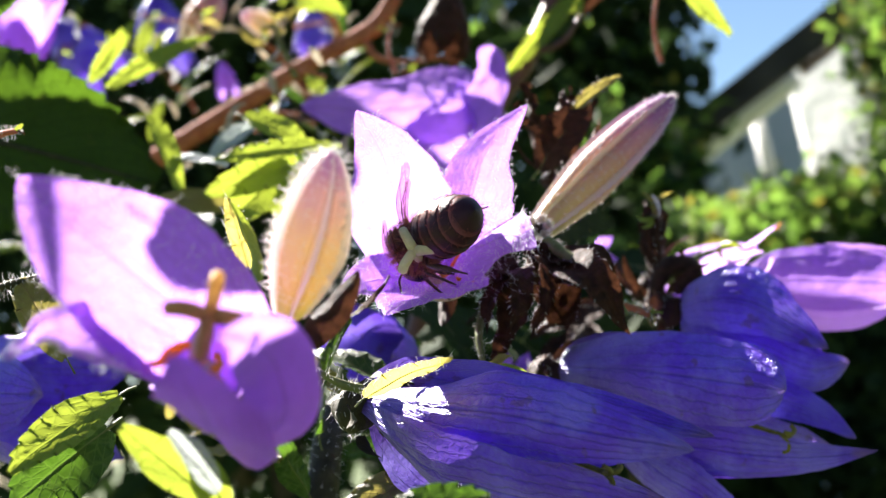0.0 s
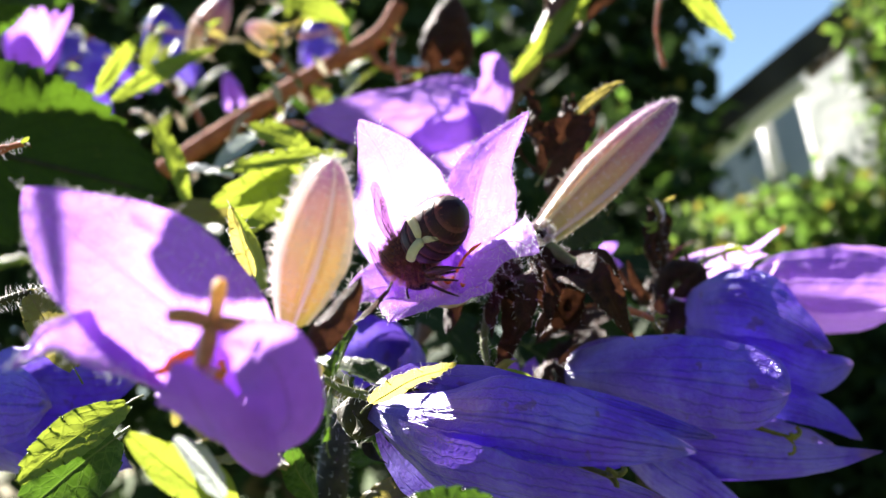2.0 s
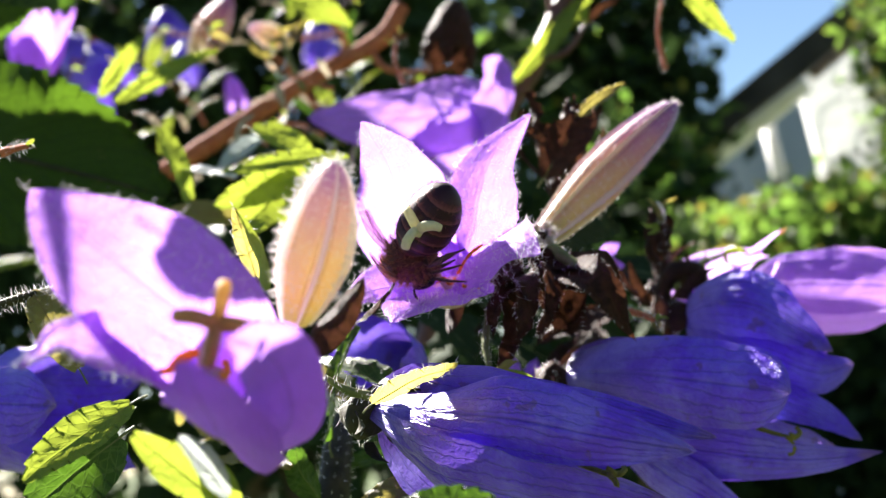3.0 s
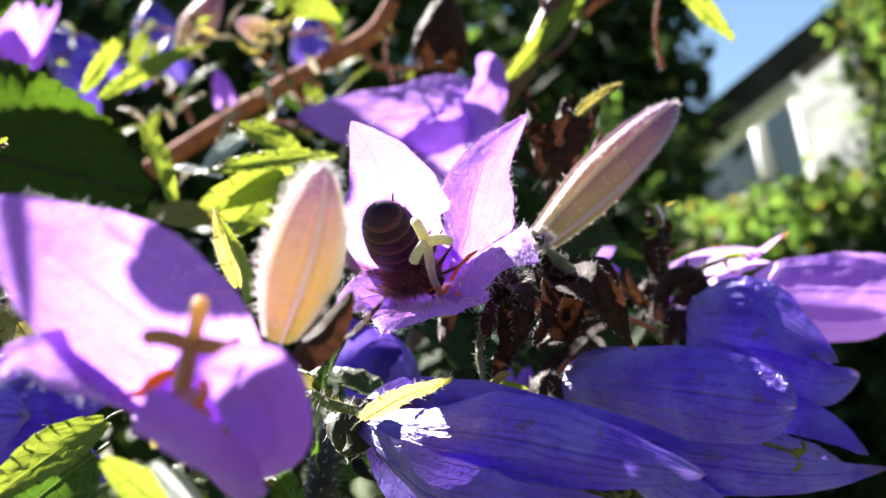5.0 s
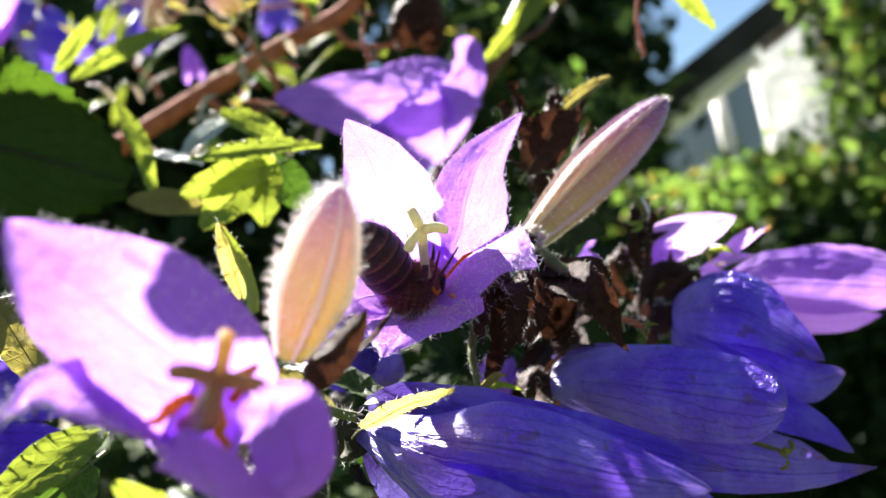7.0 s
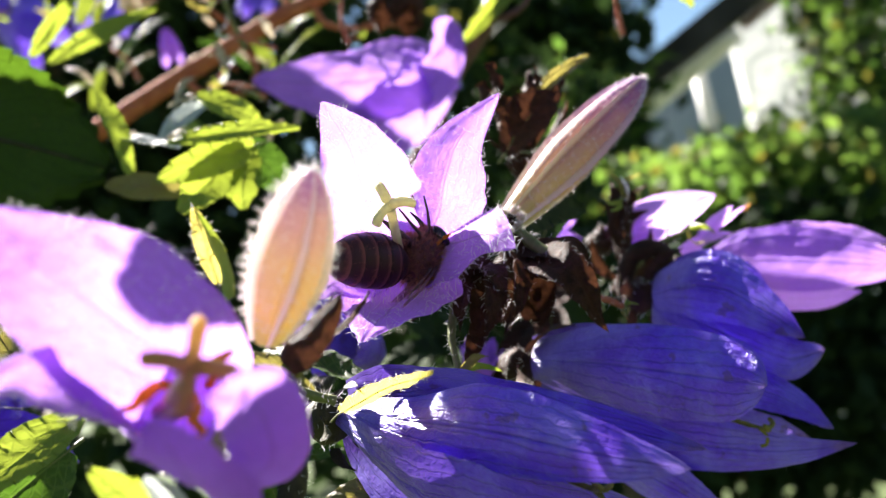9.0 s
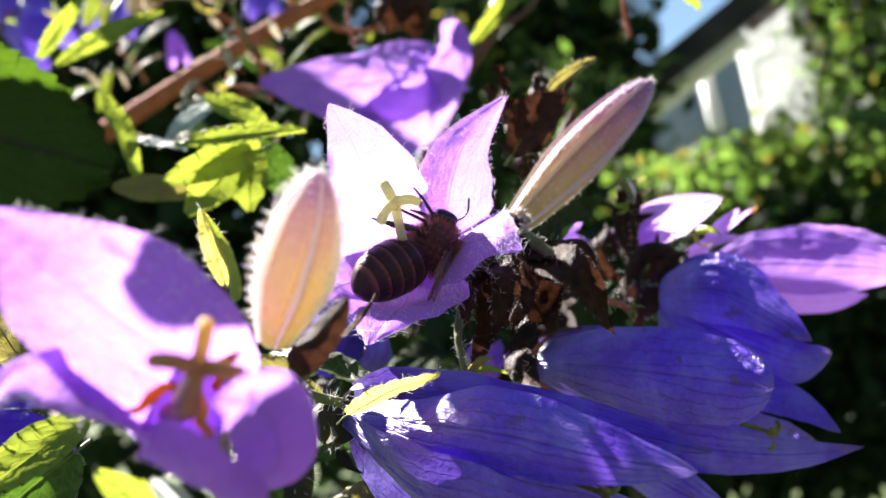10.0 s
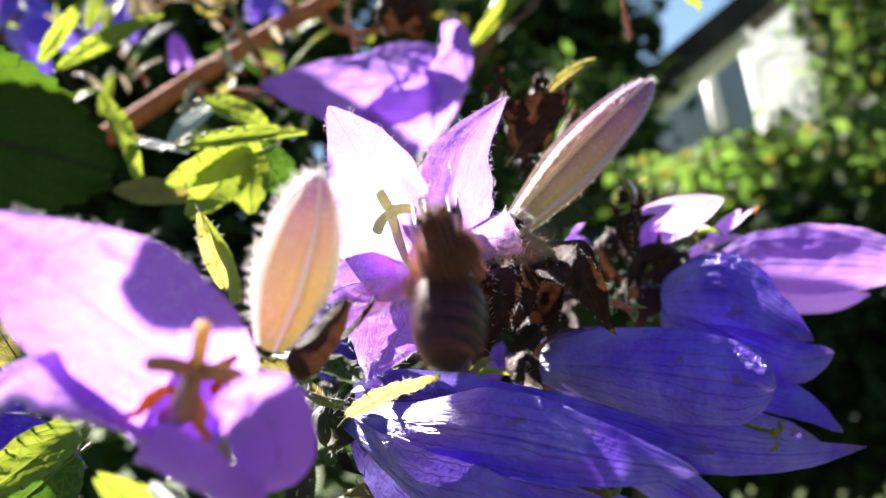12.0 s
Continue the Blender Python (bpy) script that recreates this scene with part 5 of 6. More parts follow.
    leaf("hanging yellow-green leaf tip", (0.05725, 0.25393, 0.82140), (0.06620, 0.25543, 0.80709), 3, (0.25800, -0.92140, 0.15641), LEAF_LIT, 0.05, 0.2, 7, 16)
    leaf("yellow sepal-like leaf with pale hairs", (-0.00993, 0.12161, 0.75053), (-0.00127, 0.11740, 0.75233), 2.5, (-0.18642, 0.41297, 0.85423), YELLOW_SEPAL, 0.02, 0.15, 3, 8, 1.0)
    leaf("small orange-yellow leaf in the hedge behind", (0.10161, 0.51975, 0.77960), (0.11443, 0.51947, 0.78227), 5, (0.25800, -0.92140, 0.15641), FAR_YELLOW, 0.05, 0.2, 5, 31)
    leaf("small dark toothed leaf at the lower edge", (-0.01005, 0.09349, 0.74065), (-0.00029, 0.09340, 0.74149), 2.6, (0.16633, -0.67851, 0.71551), LEAF, 0.06, 0.2, 9, 9)
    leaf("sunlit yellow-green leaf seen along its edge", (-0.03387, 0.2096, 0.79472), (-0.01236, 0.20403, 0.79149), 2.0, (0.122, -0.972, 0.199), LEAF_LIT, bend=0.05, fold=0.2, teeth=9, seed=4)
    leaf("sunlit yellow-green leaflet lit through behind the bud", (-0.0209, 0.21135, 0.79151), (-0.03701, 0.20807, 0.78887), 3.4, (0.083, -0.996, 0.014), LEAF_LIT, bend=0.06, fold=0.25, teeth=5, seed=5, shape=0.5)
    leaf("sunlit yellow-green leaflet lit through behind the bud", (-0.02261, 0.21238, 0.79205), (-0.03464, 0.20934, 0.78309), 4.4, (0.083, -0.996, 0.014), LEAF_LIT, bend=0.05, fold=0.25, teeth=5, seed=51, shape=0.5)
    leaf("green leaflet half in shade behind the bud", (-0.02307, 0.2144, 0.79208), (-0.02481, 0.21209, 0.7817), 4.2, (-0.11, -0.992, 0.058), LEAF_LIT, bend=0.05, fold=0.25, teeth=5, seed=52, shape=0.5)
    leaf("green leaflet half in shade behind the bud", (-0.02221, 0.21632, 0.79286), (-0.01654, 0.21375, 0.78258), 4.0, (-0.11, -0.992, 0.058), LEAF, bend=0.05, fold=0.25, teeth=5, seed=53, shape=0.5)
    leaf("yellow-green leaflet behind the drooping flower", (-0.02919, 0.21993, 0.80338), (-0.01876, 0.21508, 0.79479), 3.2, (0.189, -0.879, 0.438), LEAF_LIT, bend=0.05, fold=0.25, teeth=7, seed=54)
    # Their white gloss is in the base colour, not reflected.
    leaf("leaf with sky glare put into its pale colour", (-0.04553, 0.22671, 0.80041), (-0.03372, 0.21963, 0.79467), 1.9, (0.175, -0.543, 0.821), LEAF_GLARE, bend=0.08, fold=0.2, teeth=3, seed=55)
    leaf("leaf with sky glare put into its pale colour", (-0.03941, 0.23649, 0.8009), (-0.02939, 0.23982, 0.8062), 3.0, (0.131, -0.753, 0.645), LEAF_GLARE, bend=0.08, fold=0.2, teeth=3, seed=56)
    leaf("dark olive leaf in shade behind the bud", (-0.03308, 0.21012, 0.7859), (-0.04664, 0.21729, 0.79122), 3.2, (0.057, -0.939, 0.339), SEPAL, bend=0.08, fold=0.2, teeth=3, seed=57)
    leaf("yellow sepal standing beside the bud", (-0.01688, 0.10967, 0.76351), (-0.01777, 0.1113, 0.77014), 1.15, (0.266, -0.963, -0.029), YELLOW_SEPAL, bend=0.03, fold=0.25, teeth=3, seed=58, hairs=0.5)
    leaf("hairy grey-green leaf tip beside the open flower", (-0.01953, 0.11774, 0.7642), (-0.02447, 0.12053, 0.77051), 1.2, (0.131, -0.753, 0.645), LEAF, bend=-0.08, fold=0.3, teeth=7, seed=59, hairs=1.0)
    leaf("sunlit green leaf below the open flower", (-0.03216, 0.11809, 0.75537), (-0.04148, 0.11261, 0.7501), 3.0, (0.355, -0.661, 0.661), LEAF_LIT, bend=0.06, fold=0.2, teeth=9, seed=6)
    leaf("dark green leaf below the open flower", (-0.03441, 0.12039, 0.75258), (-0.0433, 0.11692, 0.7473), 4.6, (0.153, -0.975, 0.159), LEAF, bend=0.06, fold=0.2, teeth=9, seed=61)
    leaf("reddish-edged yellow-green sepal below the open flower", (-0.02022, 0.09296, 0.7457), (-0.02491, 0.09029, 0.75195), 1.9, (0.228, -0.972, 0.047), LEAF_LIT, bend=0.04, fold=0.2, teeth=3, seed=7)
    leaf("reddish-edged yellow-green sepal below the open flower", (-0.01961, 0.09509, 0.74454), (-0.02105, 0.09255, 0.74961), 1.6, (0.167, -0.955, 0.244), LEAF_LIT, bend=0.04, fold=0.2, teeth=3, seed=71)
    # Further unseen leaves, added to keep sun off the nodding flowers and leaves.
    leaf("unseen broad leaf added above the view to shade the plant", (-0.03434, 0.27227, 0.85256), (-0.01479, 0.25424, 0.84627), 12, (-0.32995, 0.64853, 0.68596), LEAF, 0.03, 0.05, 15, 41, shape=0.6)
    leaf("unseen broad leaf added above the view to shade the plant", (-0.0217, 0.29352, 0.86238), (-0.0041, 0.27523, 0.85467), 10, (-0.32995, 0.64853, 0.68596), LEAF, 0.03, 0.05, 15, 42, shape=0.6)
    leaf("unseen broad leaf added above the view to shade the plant", (-0.05624, 0.22777, 0.86303), (-0.04685, 0.22057, 0.8598), 7, (-0.32995, 0.64853, 0.68596), LEAF, 0.03, 0.05, 15, 43, shape=0.6)
    leaf("unseen broad leaf added above the view to shade the plant", (-0.13803, 0.30747, 0.87486), (-0.08282, 0.2964, 0.86539), 13, (-0.32995, 0.64853, 0.68596), LEAF, 0.03, 0.05, 15, 44, shape=0.6)
    leaf("unseen broad leaf added above the view to shade the plant", (-0.11202, 0.30336, 0.86614), (-0.08386, 0.29565, 0.88204), 20, (-0.32995, 0.64853, 0.68596), LEAF, 0.03, 0.05, 15, 46, shape=0.6)
    leaf("unseen broad leaf added above the view to shade the plant", (-0.00517, 0.33583, 0.86838), (0.01731, 0.31738, 0.86219), 6, (-0.32995, 0.64853, 0.68596), LEAF, 0.03, 0.05, 15, 47, shape=0.6)
    leaf("unseen broad leaf added above the view to shade the plant", (-0.09800, 0.23000, 0.83100), (-0.06600, 0.18300, 0.81900), 8, (-0.32995, 0.64853, 0.68596), LEAF, 0.03, 0.05, 15, 48, shape=0.6)
    leaf("dark olive leaf in shade beside the open flower", (-0.04006, 0.13023, 0.76078), (-0.04476, 0.13429, 0.77034), 3.0, (0.3, -0.93, 0.2), SEPAL, 0.06, 0.25, 5, 63)
    leaf("leaf tip below the open flower, sun glare put into its colour", (-0.01848, 0.08788, 0.74619), (-0.02041, 0.08537, 0.75091), 1.5, (0.263, -0.673, 0.691), LEAF_GLARE, bend=0.04, fold=0.2, teeth=3, seed=72)
    leaf("narrow sunlit yellow-green leaf", (-0.06515, 0.27519, 0.82957), (-0.03945, 0.26869, 0.83405), 3.0, (0.243, -0.96, 0.137), LEAF_LIT, bend=0.05, fold=0.3, teeth=7, seed=2)
    leaf("narrow sunlit yellow-green leaf", (-0.06953, 0.27888, 0.83272), (-0.05551, 0.27284, 0.84236), 2.6, (0.315, -0.949, 0.026), LEAF_LIT, bend=0.08, fold=0.3, teeth=7, seed=3)
    # Shade on this leaf is partly in its near-black colour.
    leaf("large toothed green leaf with shade put into its dark colour", (-0.11163, 0.24318, 0.82799), (-0.04539, 0.2246, 0.79431), 26, (0.256, -0.965, -0.057), LEAF_DEEP_SHADE, bend=0.08, fold=0.06, teeth=21, seed=1, shape=0.8)
    return swinging


def stems():
    stem("bare reddish-brown branch lit along its edge", [(-0.08750, 0.41265, 0.84190), (-0.05653, 0.41145, 0.85333), (-0.02776, 0.41040, 0.86332), (-0.00744, 0.40976, 0.86943), (0.00216, 0.40878, 0.87875)], [3.4, 3.0, 2.9, 3.1, 2.6], STEM_RED, shoots=[((-0.03601, 0.41072, 0.86034), (-0.11010, -0.19394, -1.02483), 18), ((-0.01952, 0.41009, 0.86631), (-0.32274, -0.39102, 0.85026), 14), ((-0.01154, 0.40991, 0.86803), (0.77638, -0.12822, -0.69340), 20), ((-0.03601, 0.41072, 0.86034), (-0.46214, -0.47219, 0.66593), 14), ((-0.05672, 0.41155, 0.85242), (0.74094, -0.26052, -0.39133), 22)])
    stem("dark red upright stem", [(-0.01988, 0.33180, 0.75021), (0.01728, 0.32528, 0.81220), (0.03093, 0.32371, 0.82715), (0.04754, 0.32142, 0.84890)], [2.8, 2.8, 2.6, 2.4], STEM_DARK, shoots=[((0.01947, 0.32494, 0.81545), (-0.52452, -0.54097, 0.36364), 7), ((0.03806, 0.32277, 0.83604), (-0.12711, -0.58558, 0.78800), 14), ((0.03282, 0.32352, 0.82898), (0.90727, -0.24286, 0.39735), 16)])
    stem("arched dark brown withered stalk", [(0.02978, 0.19669, 0.75369), (0.03120, 0.19617, 0.75868), (0.03378, 0.19495, 0.76070), (0.03663, 0.19507, 0.75957), (0.03705, 0.19644, 0.75612)], [1.3, 1.4, 1.5, 1.4, 1.1], DRY_DARK, 0, 8, name="withered_stalk")
    stem("upright brown withered shoot", [(0.03197, 0.20555, 0.75553), (0.03285, 0.20489, 0.76181), (0.03165, 0.20447, 0.76575), (0.03464, 0.20401, 0.77020)], [0.8, 0.9, 0.7, 0.5], DRY, 0, 9, name="withered_stalk")
    stem("thin olive stalk in shade beside the open flower", [(-0.05073, 0.13443, 0.76935), (-0.04589, 0.13433, 0.76999), (-0.04146, 0.13430, 0.77007)], [0.5, 0.5, 0.4], STEM_OLD, 1, 16)
    stem("hairy main stem of the bellflower", [(-0.02801, 0.16349, 0.72516), (-0.02166, 0.16689, 0.74069), (-0.01986, 0.17910, 0.74884), (-0.01706, 0.20088, 0.75209)], [2.4, 2.2, 1.8, 1.5], STEM_OLD, 2, 5)


def undergrowth():
    rng = random.Random(77)
    for k in range(16):
        a = Vector((-0.07596, 0.45726, 0.89583)) + Vector((rng.uniform(-0.075, 0.055), rng.uniform(-0.06, 0.06), rng.uniform(-0.03, 0.025)))
        w = Vector((rng.uniform(-1, 1), rng.uniform(-0.6, 0.2), rng.uniform(-0.4, 1))).normalized()
        dry_shoot("thin hairy shoot with shrivelled sepals, deep in the plant", a, a + w * rng.uniform(0.010, 0.022), rng.uniform(0.6, 1.1), 300 + k)
    for k in range(8):
        a = Vector((-0.03720, 0.32415, 0.82297)) + Vector((rng.uniform(-0.02, 0.02), rng.uniform(-0.03, 0.03), rng.uniform(-0.012, 0.012)))
        w = Vector((rng.uniform(-1, 1), rng.uniform(-0.6, 0.2), rng.uniform(-0.4, 1))).normalized()
        dry_shoot("thin hairy shoot with shrivelled sepals behind the buds", a, a + w * rng.uniform(0.008, 0.015), rng.uniform(0.5, 0.8), 340 + k)
    for k, (b, t) in enumerate((((0.03007, 0.20042, 0.75653), (0.03361, 0.19912, 0.76884)), ((0.03406, 0.20521, 0.75878), (0.04363, 0.20484, 0.76230)), ((0.02099, 0.17033, 0.75575), (0.02480, 0.16858, 0.75332)), ((-0.01092, 0.12856, 0.75133), (-0.01494, 0.12826, 0.75420)), ((0.00342, 0.15795, 0.75875), (0.00178, 0.15084, 0.74983)),
                                ((-0.04954, 0.14669, 0.78939), (-0.04611, 0.14667, 0.78955)), ((0.05141, 0.25564, 0.80507), (0.05396, 0.25410, 0.81975)), ((-0.00240, 0.30368, 0.82633), (-0.00146, 0.30253, 0.83730)))):
        dry_shoot("small hairy shoot with curled brown sepals", b, t, 0.55, 360 + k)
    for k in range(14):
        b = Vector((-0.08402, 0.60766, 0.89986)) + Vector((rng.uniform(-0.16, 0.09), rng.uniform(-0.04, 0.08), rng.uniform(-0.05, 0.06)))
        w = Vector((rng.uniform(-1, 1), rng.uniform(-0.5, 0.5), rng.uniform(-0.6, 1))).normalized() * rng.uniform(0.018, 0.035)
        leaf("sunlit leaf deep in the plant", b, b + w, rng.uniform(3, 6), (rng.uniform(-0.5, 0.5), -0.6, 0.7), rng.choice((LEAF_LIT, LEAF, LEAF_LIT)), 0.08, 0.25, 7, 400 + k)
    # Pale dried sepals; their light colour also stands for bright glints.
    for k in range(26):
        b = Vector((-0.05883, 0.41980, 0.86954)) + Vector((rng.uniform(-0.05, 0.05), rng.uniform(-0.05, 0.06), rng.uniform(-0.03, 0.022)))
        w = Vector((rng.uniform(-1, 1), rng.uniform(-0.5, 0.5), rng.uniform(-0.6, 1))).normalized() * rng.uniform(0.005, 0.012)
        leaf("small pale dried sepal deep in the plant", b, b + w, rng.uniform(0.9, 1.8), (rng.uniform(-0.5, 0.5), -0.6, 0.7), HUSK_PALE, 0.15, 0.25, 3, 560 + k)
    for k in range(12):
        b = Vector((-0.05269, 0.43077, 0.86083)) + Vector((rng.uniform(-0.06, 0.045), rng.uniform(-0.03, 0.06), rng.uniform(-0.03, 0.03)))
        w = Vector((rng.uniform(-1, 1), rng.uniform(-0.5, 0.5), rng.uniform(-0.6, 1))).normalized() * rng.uniform(0.012, 0.024)
        leaf("sunlit leaf deep in the plant", b, b + w, rng.uniform(2, 4), (rng.uniform(-0.5, 0.5), -0.6, 0.7), LEAF_LIT, 0.08, 0.25, 7, 600 + k)
    for k in range(14):
        b = Vector((-0.02384, 0.29511, 0.81220)) + Vector((rng.uniform(-0.03, 0.008), rng.uniform(-0.03, 0.05), rng.uniform(-0.012, 0.014)))
        w = Vector((rng.uniform(-1, 1), rng.uniform(-0.5, 0.5), rng.uniform(-0.6, 1))).normalized() * rng.uniform(0.004, 0.008)
        leaf("small pale dried sepal behind the buds", b, b + w, rng.uniform(0.7, 1.3), (rng.uniform(-0.5, 0.5), -0.6, 0.7), HUSK_PALE, 0.15, 0.25, 3, 640 + k)
    # Dark leaves added to fill bright gaps with painted shade.
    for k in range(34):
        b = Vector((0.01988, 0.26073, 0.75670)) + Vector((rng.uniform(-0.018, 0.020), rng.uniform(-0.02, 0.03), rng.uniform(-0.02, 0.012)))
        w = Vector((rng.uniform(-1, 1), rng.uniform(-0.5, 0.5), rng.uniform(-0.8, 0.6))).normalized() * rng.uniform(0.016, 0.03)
        leaf("dark leaf added as shade deep in the plant", b, b + w, rng.uniform(4, 7), (rng.uniform(-0.5, 0.5), -0.6, 0.7), FAR_SHADED, 0.08, 0.25, 7, 500 + k)
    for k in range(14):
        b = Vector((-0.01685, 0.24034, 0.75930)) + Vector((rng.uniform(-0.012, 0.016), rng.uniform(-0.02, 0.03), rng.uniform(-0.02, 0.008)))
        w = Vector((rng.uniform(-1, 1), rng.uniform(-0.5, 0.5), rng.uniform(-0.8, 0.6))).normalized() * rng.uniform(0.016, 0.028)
        leaf("dark leaf added as shade deep in the plant", b, b + w, rng.uniform(4, 6), (rng.uniform(-0.5, 0.5), -0.6, 0.7), FAR_SHADED, 0.08, 0.25, 7, 540 + k)
    # Dark leaves that stand in for the shade behind the husks.
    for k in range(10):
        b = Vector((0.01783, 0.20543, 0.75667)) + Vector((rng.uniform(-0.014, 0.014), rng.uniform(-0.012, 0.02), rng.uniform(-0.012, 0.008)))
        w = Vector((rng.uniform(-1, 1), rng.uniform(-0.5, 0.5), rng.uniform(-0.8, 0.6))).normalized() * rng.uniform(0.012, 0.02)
        leaf("dark leaf added as shade behind the withered husks", b, b + w, rng.uniform(2.5, 4.5), (rng.uniform(-0.5, 0.5), -0.6, 0.7), rng.choice((FAR_SHADED, DRY, DRY_DARK)), 0.08, 0.25, 7, 460 + k)
    for k in range(9):
        b = Vector((-0.03529, 0.15137, 0.74484)) + Vector((rng.uniform(-0.025, 0.03), rng.uniform(-0.01, 0.03), rng.uniform(-0.012, 0.008)))
        w = Vector((rng.uniform(-1, 1), rng.uniform(-0.5, 0.5), rng.uniform(-0.4, 0.6))).normalized() * rng.uniform(0.012, 0.02)
        leaf("dark green leaf low in the plant", b, b + w, rng.uniform(2.5, 4), (rng.uniform(-0.5, 0.5), -0.6, 0.7), rng.choice((LEAF, SEPAL, LEAF)), 0.08, 0.25, 7, 430 + k)


def plant():
    centre, pist, lip = wide_flowers()
    buds()
    sway = nodding_flowers()
    withered_flowers()
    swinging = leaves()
    stems()
    undergrowth()
    return centre, pist, lip, sway, swinging


# ---- the bee ----
BEE_MM = 0.00115


def lathe(rows, nu=24):
    """Rings (y, half width, half height, drop); UV along the rings."""
    grid = []
    for y, rx, rz, dz in rows:
        grid.append([Vector((rx * math.sin(2 * math.pi * i / nu), y, dz - rz * math.cos(2 * math.pi * i / nu))) * BEE_MM for i in range(nu + 1)])
    bm = sheet(grid)
    bmesh.ops.remove_doubles(bm, verts=bm.verts, dist=1e-7)
    return bm


def fur(ob, count, length, rng, curl=0.5, width=0.014, keep=None):
    polys = [p for p in ob.data.polygons if keep is None or keep(p.center)]
    spots = []
    for _ in range(count):
        p = rng.choice(polys)
        vs = [ob.data.vertices[i].co for i in p.vertices]
        w = [rng.random() for _ in vs]
        c = sum((v * k for v, k in zip(vs, w)), Vector()) / sum(w)
        spots.append((c, p.normal + Vector((0, -0.3, 0))))
    part("hair", hair_on(spots, length * BEE_MM, width * BEE_MM, rng, curl), BEE_FUR, ob)


def make_bee():
    rng = random.Random(9)
    bee = thing("honey_bee", "dark brown honey bee with banded abdomen, visiting the flower", "bee")
    thorax = part("thorax", ball(bmesh.new(), (0, 0, 0), (2.35 * BEE_MM, 2.55 * BEE_MM, 2.25 * BEE_MM)), BEE_BROWN, bee)
    fur(thorax, 6000, 0.85, rng, width=0.010)
    head = part("head", ball(bmesh.new(), (0, 3.1 * BEE_MM, -0.7 * BEE_MM), (1.75 * BEE_MM, 1.0 * BEE_MM, 1.6 * BEE_MM)), BEE_BROWN, bee)
    fur(head, 900, 0.55, rng, width=0.010)
    for s in (-1, 1):
        part("eye", ball(bmesh.new(), (s * 1.45 * BEE_MM, 3.2 * BEE_MM, -0.5 * BEE_MM), (0.55 * BEE_MM, 0.75 * BEE_MM, 1.2 * BEE_MM), Matrix.Rotation(s * 0.3, 4, "Z")), BEE_EYE, head)
        bm = bmesh.new()
        tube(bm, [Vector(p) * BEE_MM for p in ((s * 0.4, 4.0, -0.3), (s * 0.8, 4.6, 0.6), (s * 1.3, 5.6, 0.8), (s * 2.0, 6.6, 0.3))], [0.11 * BEE_MM, 0.10 * BEE_MM, 0.13 * BEE_MM, 0.12 * BEE_MM], 7, 6)
        part("antenna", bm, BEE_DARK, head)
    bm = bmesh.new()
    tube(bm, [Vector(p) * BEE_MM for p in ((0, 3.5, -2.0), (0, 3.6, -3.0), (0, 3.3, -4.2))], [0.35 * BEE_MM, 0.22 * BEE_MM, 0.08 * BEE_MM], 7, 5)
    part("tongue", bm, BEE_DARK, head)
    abdomen = part("abdomen", tube(bmesh.new(), [(0, 0.5 * BEE_MM, 0), (0, -0.3 * BEE_MM, 0), (0, -0.9 * BEE_MM, 0)], [0.0007, 0.0006, 0.0010], 12, 4), BEE_DARK, bee, at=(0, -1.9 * BEE_MM, -0.4 * BEE_MM))
    shape = [(0.0, 0.9), (1.1, 2.15), (2.4, 2.55), (3.7, 2.55), (5.0, 2.45), (6.2, 2.1), (7.2, 1.5), (7.9, 0.7), (8.1, 0.05)]

    def girth(y):
        for (y0, r0), (y1, r1) in zip(shape, shape[1:]):
            if y <= y1:
                return r0 + (r1 - r0) * (y - y0) / (y1 - y0)
        return 0.05

    cuts = [0.2, 1.6, 2.9, 4.2, 5.5, 6.7, 8.1]
    for i, (y0, y1) in enumerate(zip(cuts, cuts[1:])):
        rows = []
        for k in range(9):
            f = k / 8
            y = y0 - 0.15 + (y1 - y0 + 0.2) * f
            g = sum(girth(max(0, y + d)) for d in (-0.7, -0.35, 0, 0.35, 0.7)) / 5 * (1 + 0.035 * f) if y1 < 8 else girth(max(0, y)) * (1 + 0.03 * f)
            if f == 1 and y1 < 8:
                g *= 0.95
            g *= 1.1
            rows.append((-y, g, g * 0.92, -0.25 * math.sin(y / 8 * math.pi) - 0.06 * y))
        seg = part("abdomen_ring", lathe(rows), SHELL, abdomen)
    ring_fur = [c for c in abdomen.children]
    for i, ring in enumerate(ring_fur):
        lo = -cuts[i] * BEE_MM
        spots = []
        for v in ring.data.vertices:
            if v.co.y > lo - 0.35 * BEE_MM:
                for _ in range(5):
                    spots.append((v.co + Vector((0, rng.uniform(-0.3, 0.1) * BEE_MM, 0)), Vector((v.co.x, -0.0022, v.co.z))))
        part("hair", hair_on(spots, 0.5 * BEE_MM, 0.012 * BEE_MM, rng), BEE_DOWN, abdomen)
    wings = []
    for s in (-1, 1):
        for name, length, width, z, y in (("forewing", 9.2, 2.4, 1.55, 0.5), ("hindwing", 6.6, 1.6, 1.3, -0.3)):
            rows = []
            for j in range(15):
                v = j / 14
                w = width * (math.sin(math.pi * min(1, v * 0.9 + 0.06)) ** 0.7) * (0.35 + 0.75 * v)
                rows.append([Vector((s * (w * (k / 6 - 0.35) * 1.3 + 0.05 * v), -length * v, 0.12 * math.sin(k * 2.1 + v * 5) + 0.25 * math.sin(v * 3))) * BEE_MM for k in range(7)])
            wing = part(name, sheet(rows), WING, bee, at=(s * 1.35 * BEE_MM, y * BEE_MM, z * BEE_MM))
            wing.rotation_mode = "QUATERNION"
            wing.rotation_quaternion = Euler((radians(-8), radians(s * 12), radians(-s * (-9)))).to_quaternion()
            bm = bmesh.new()
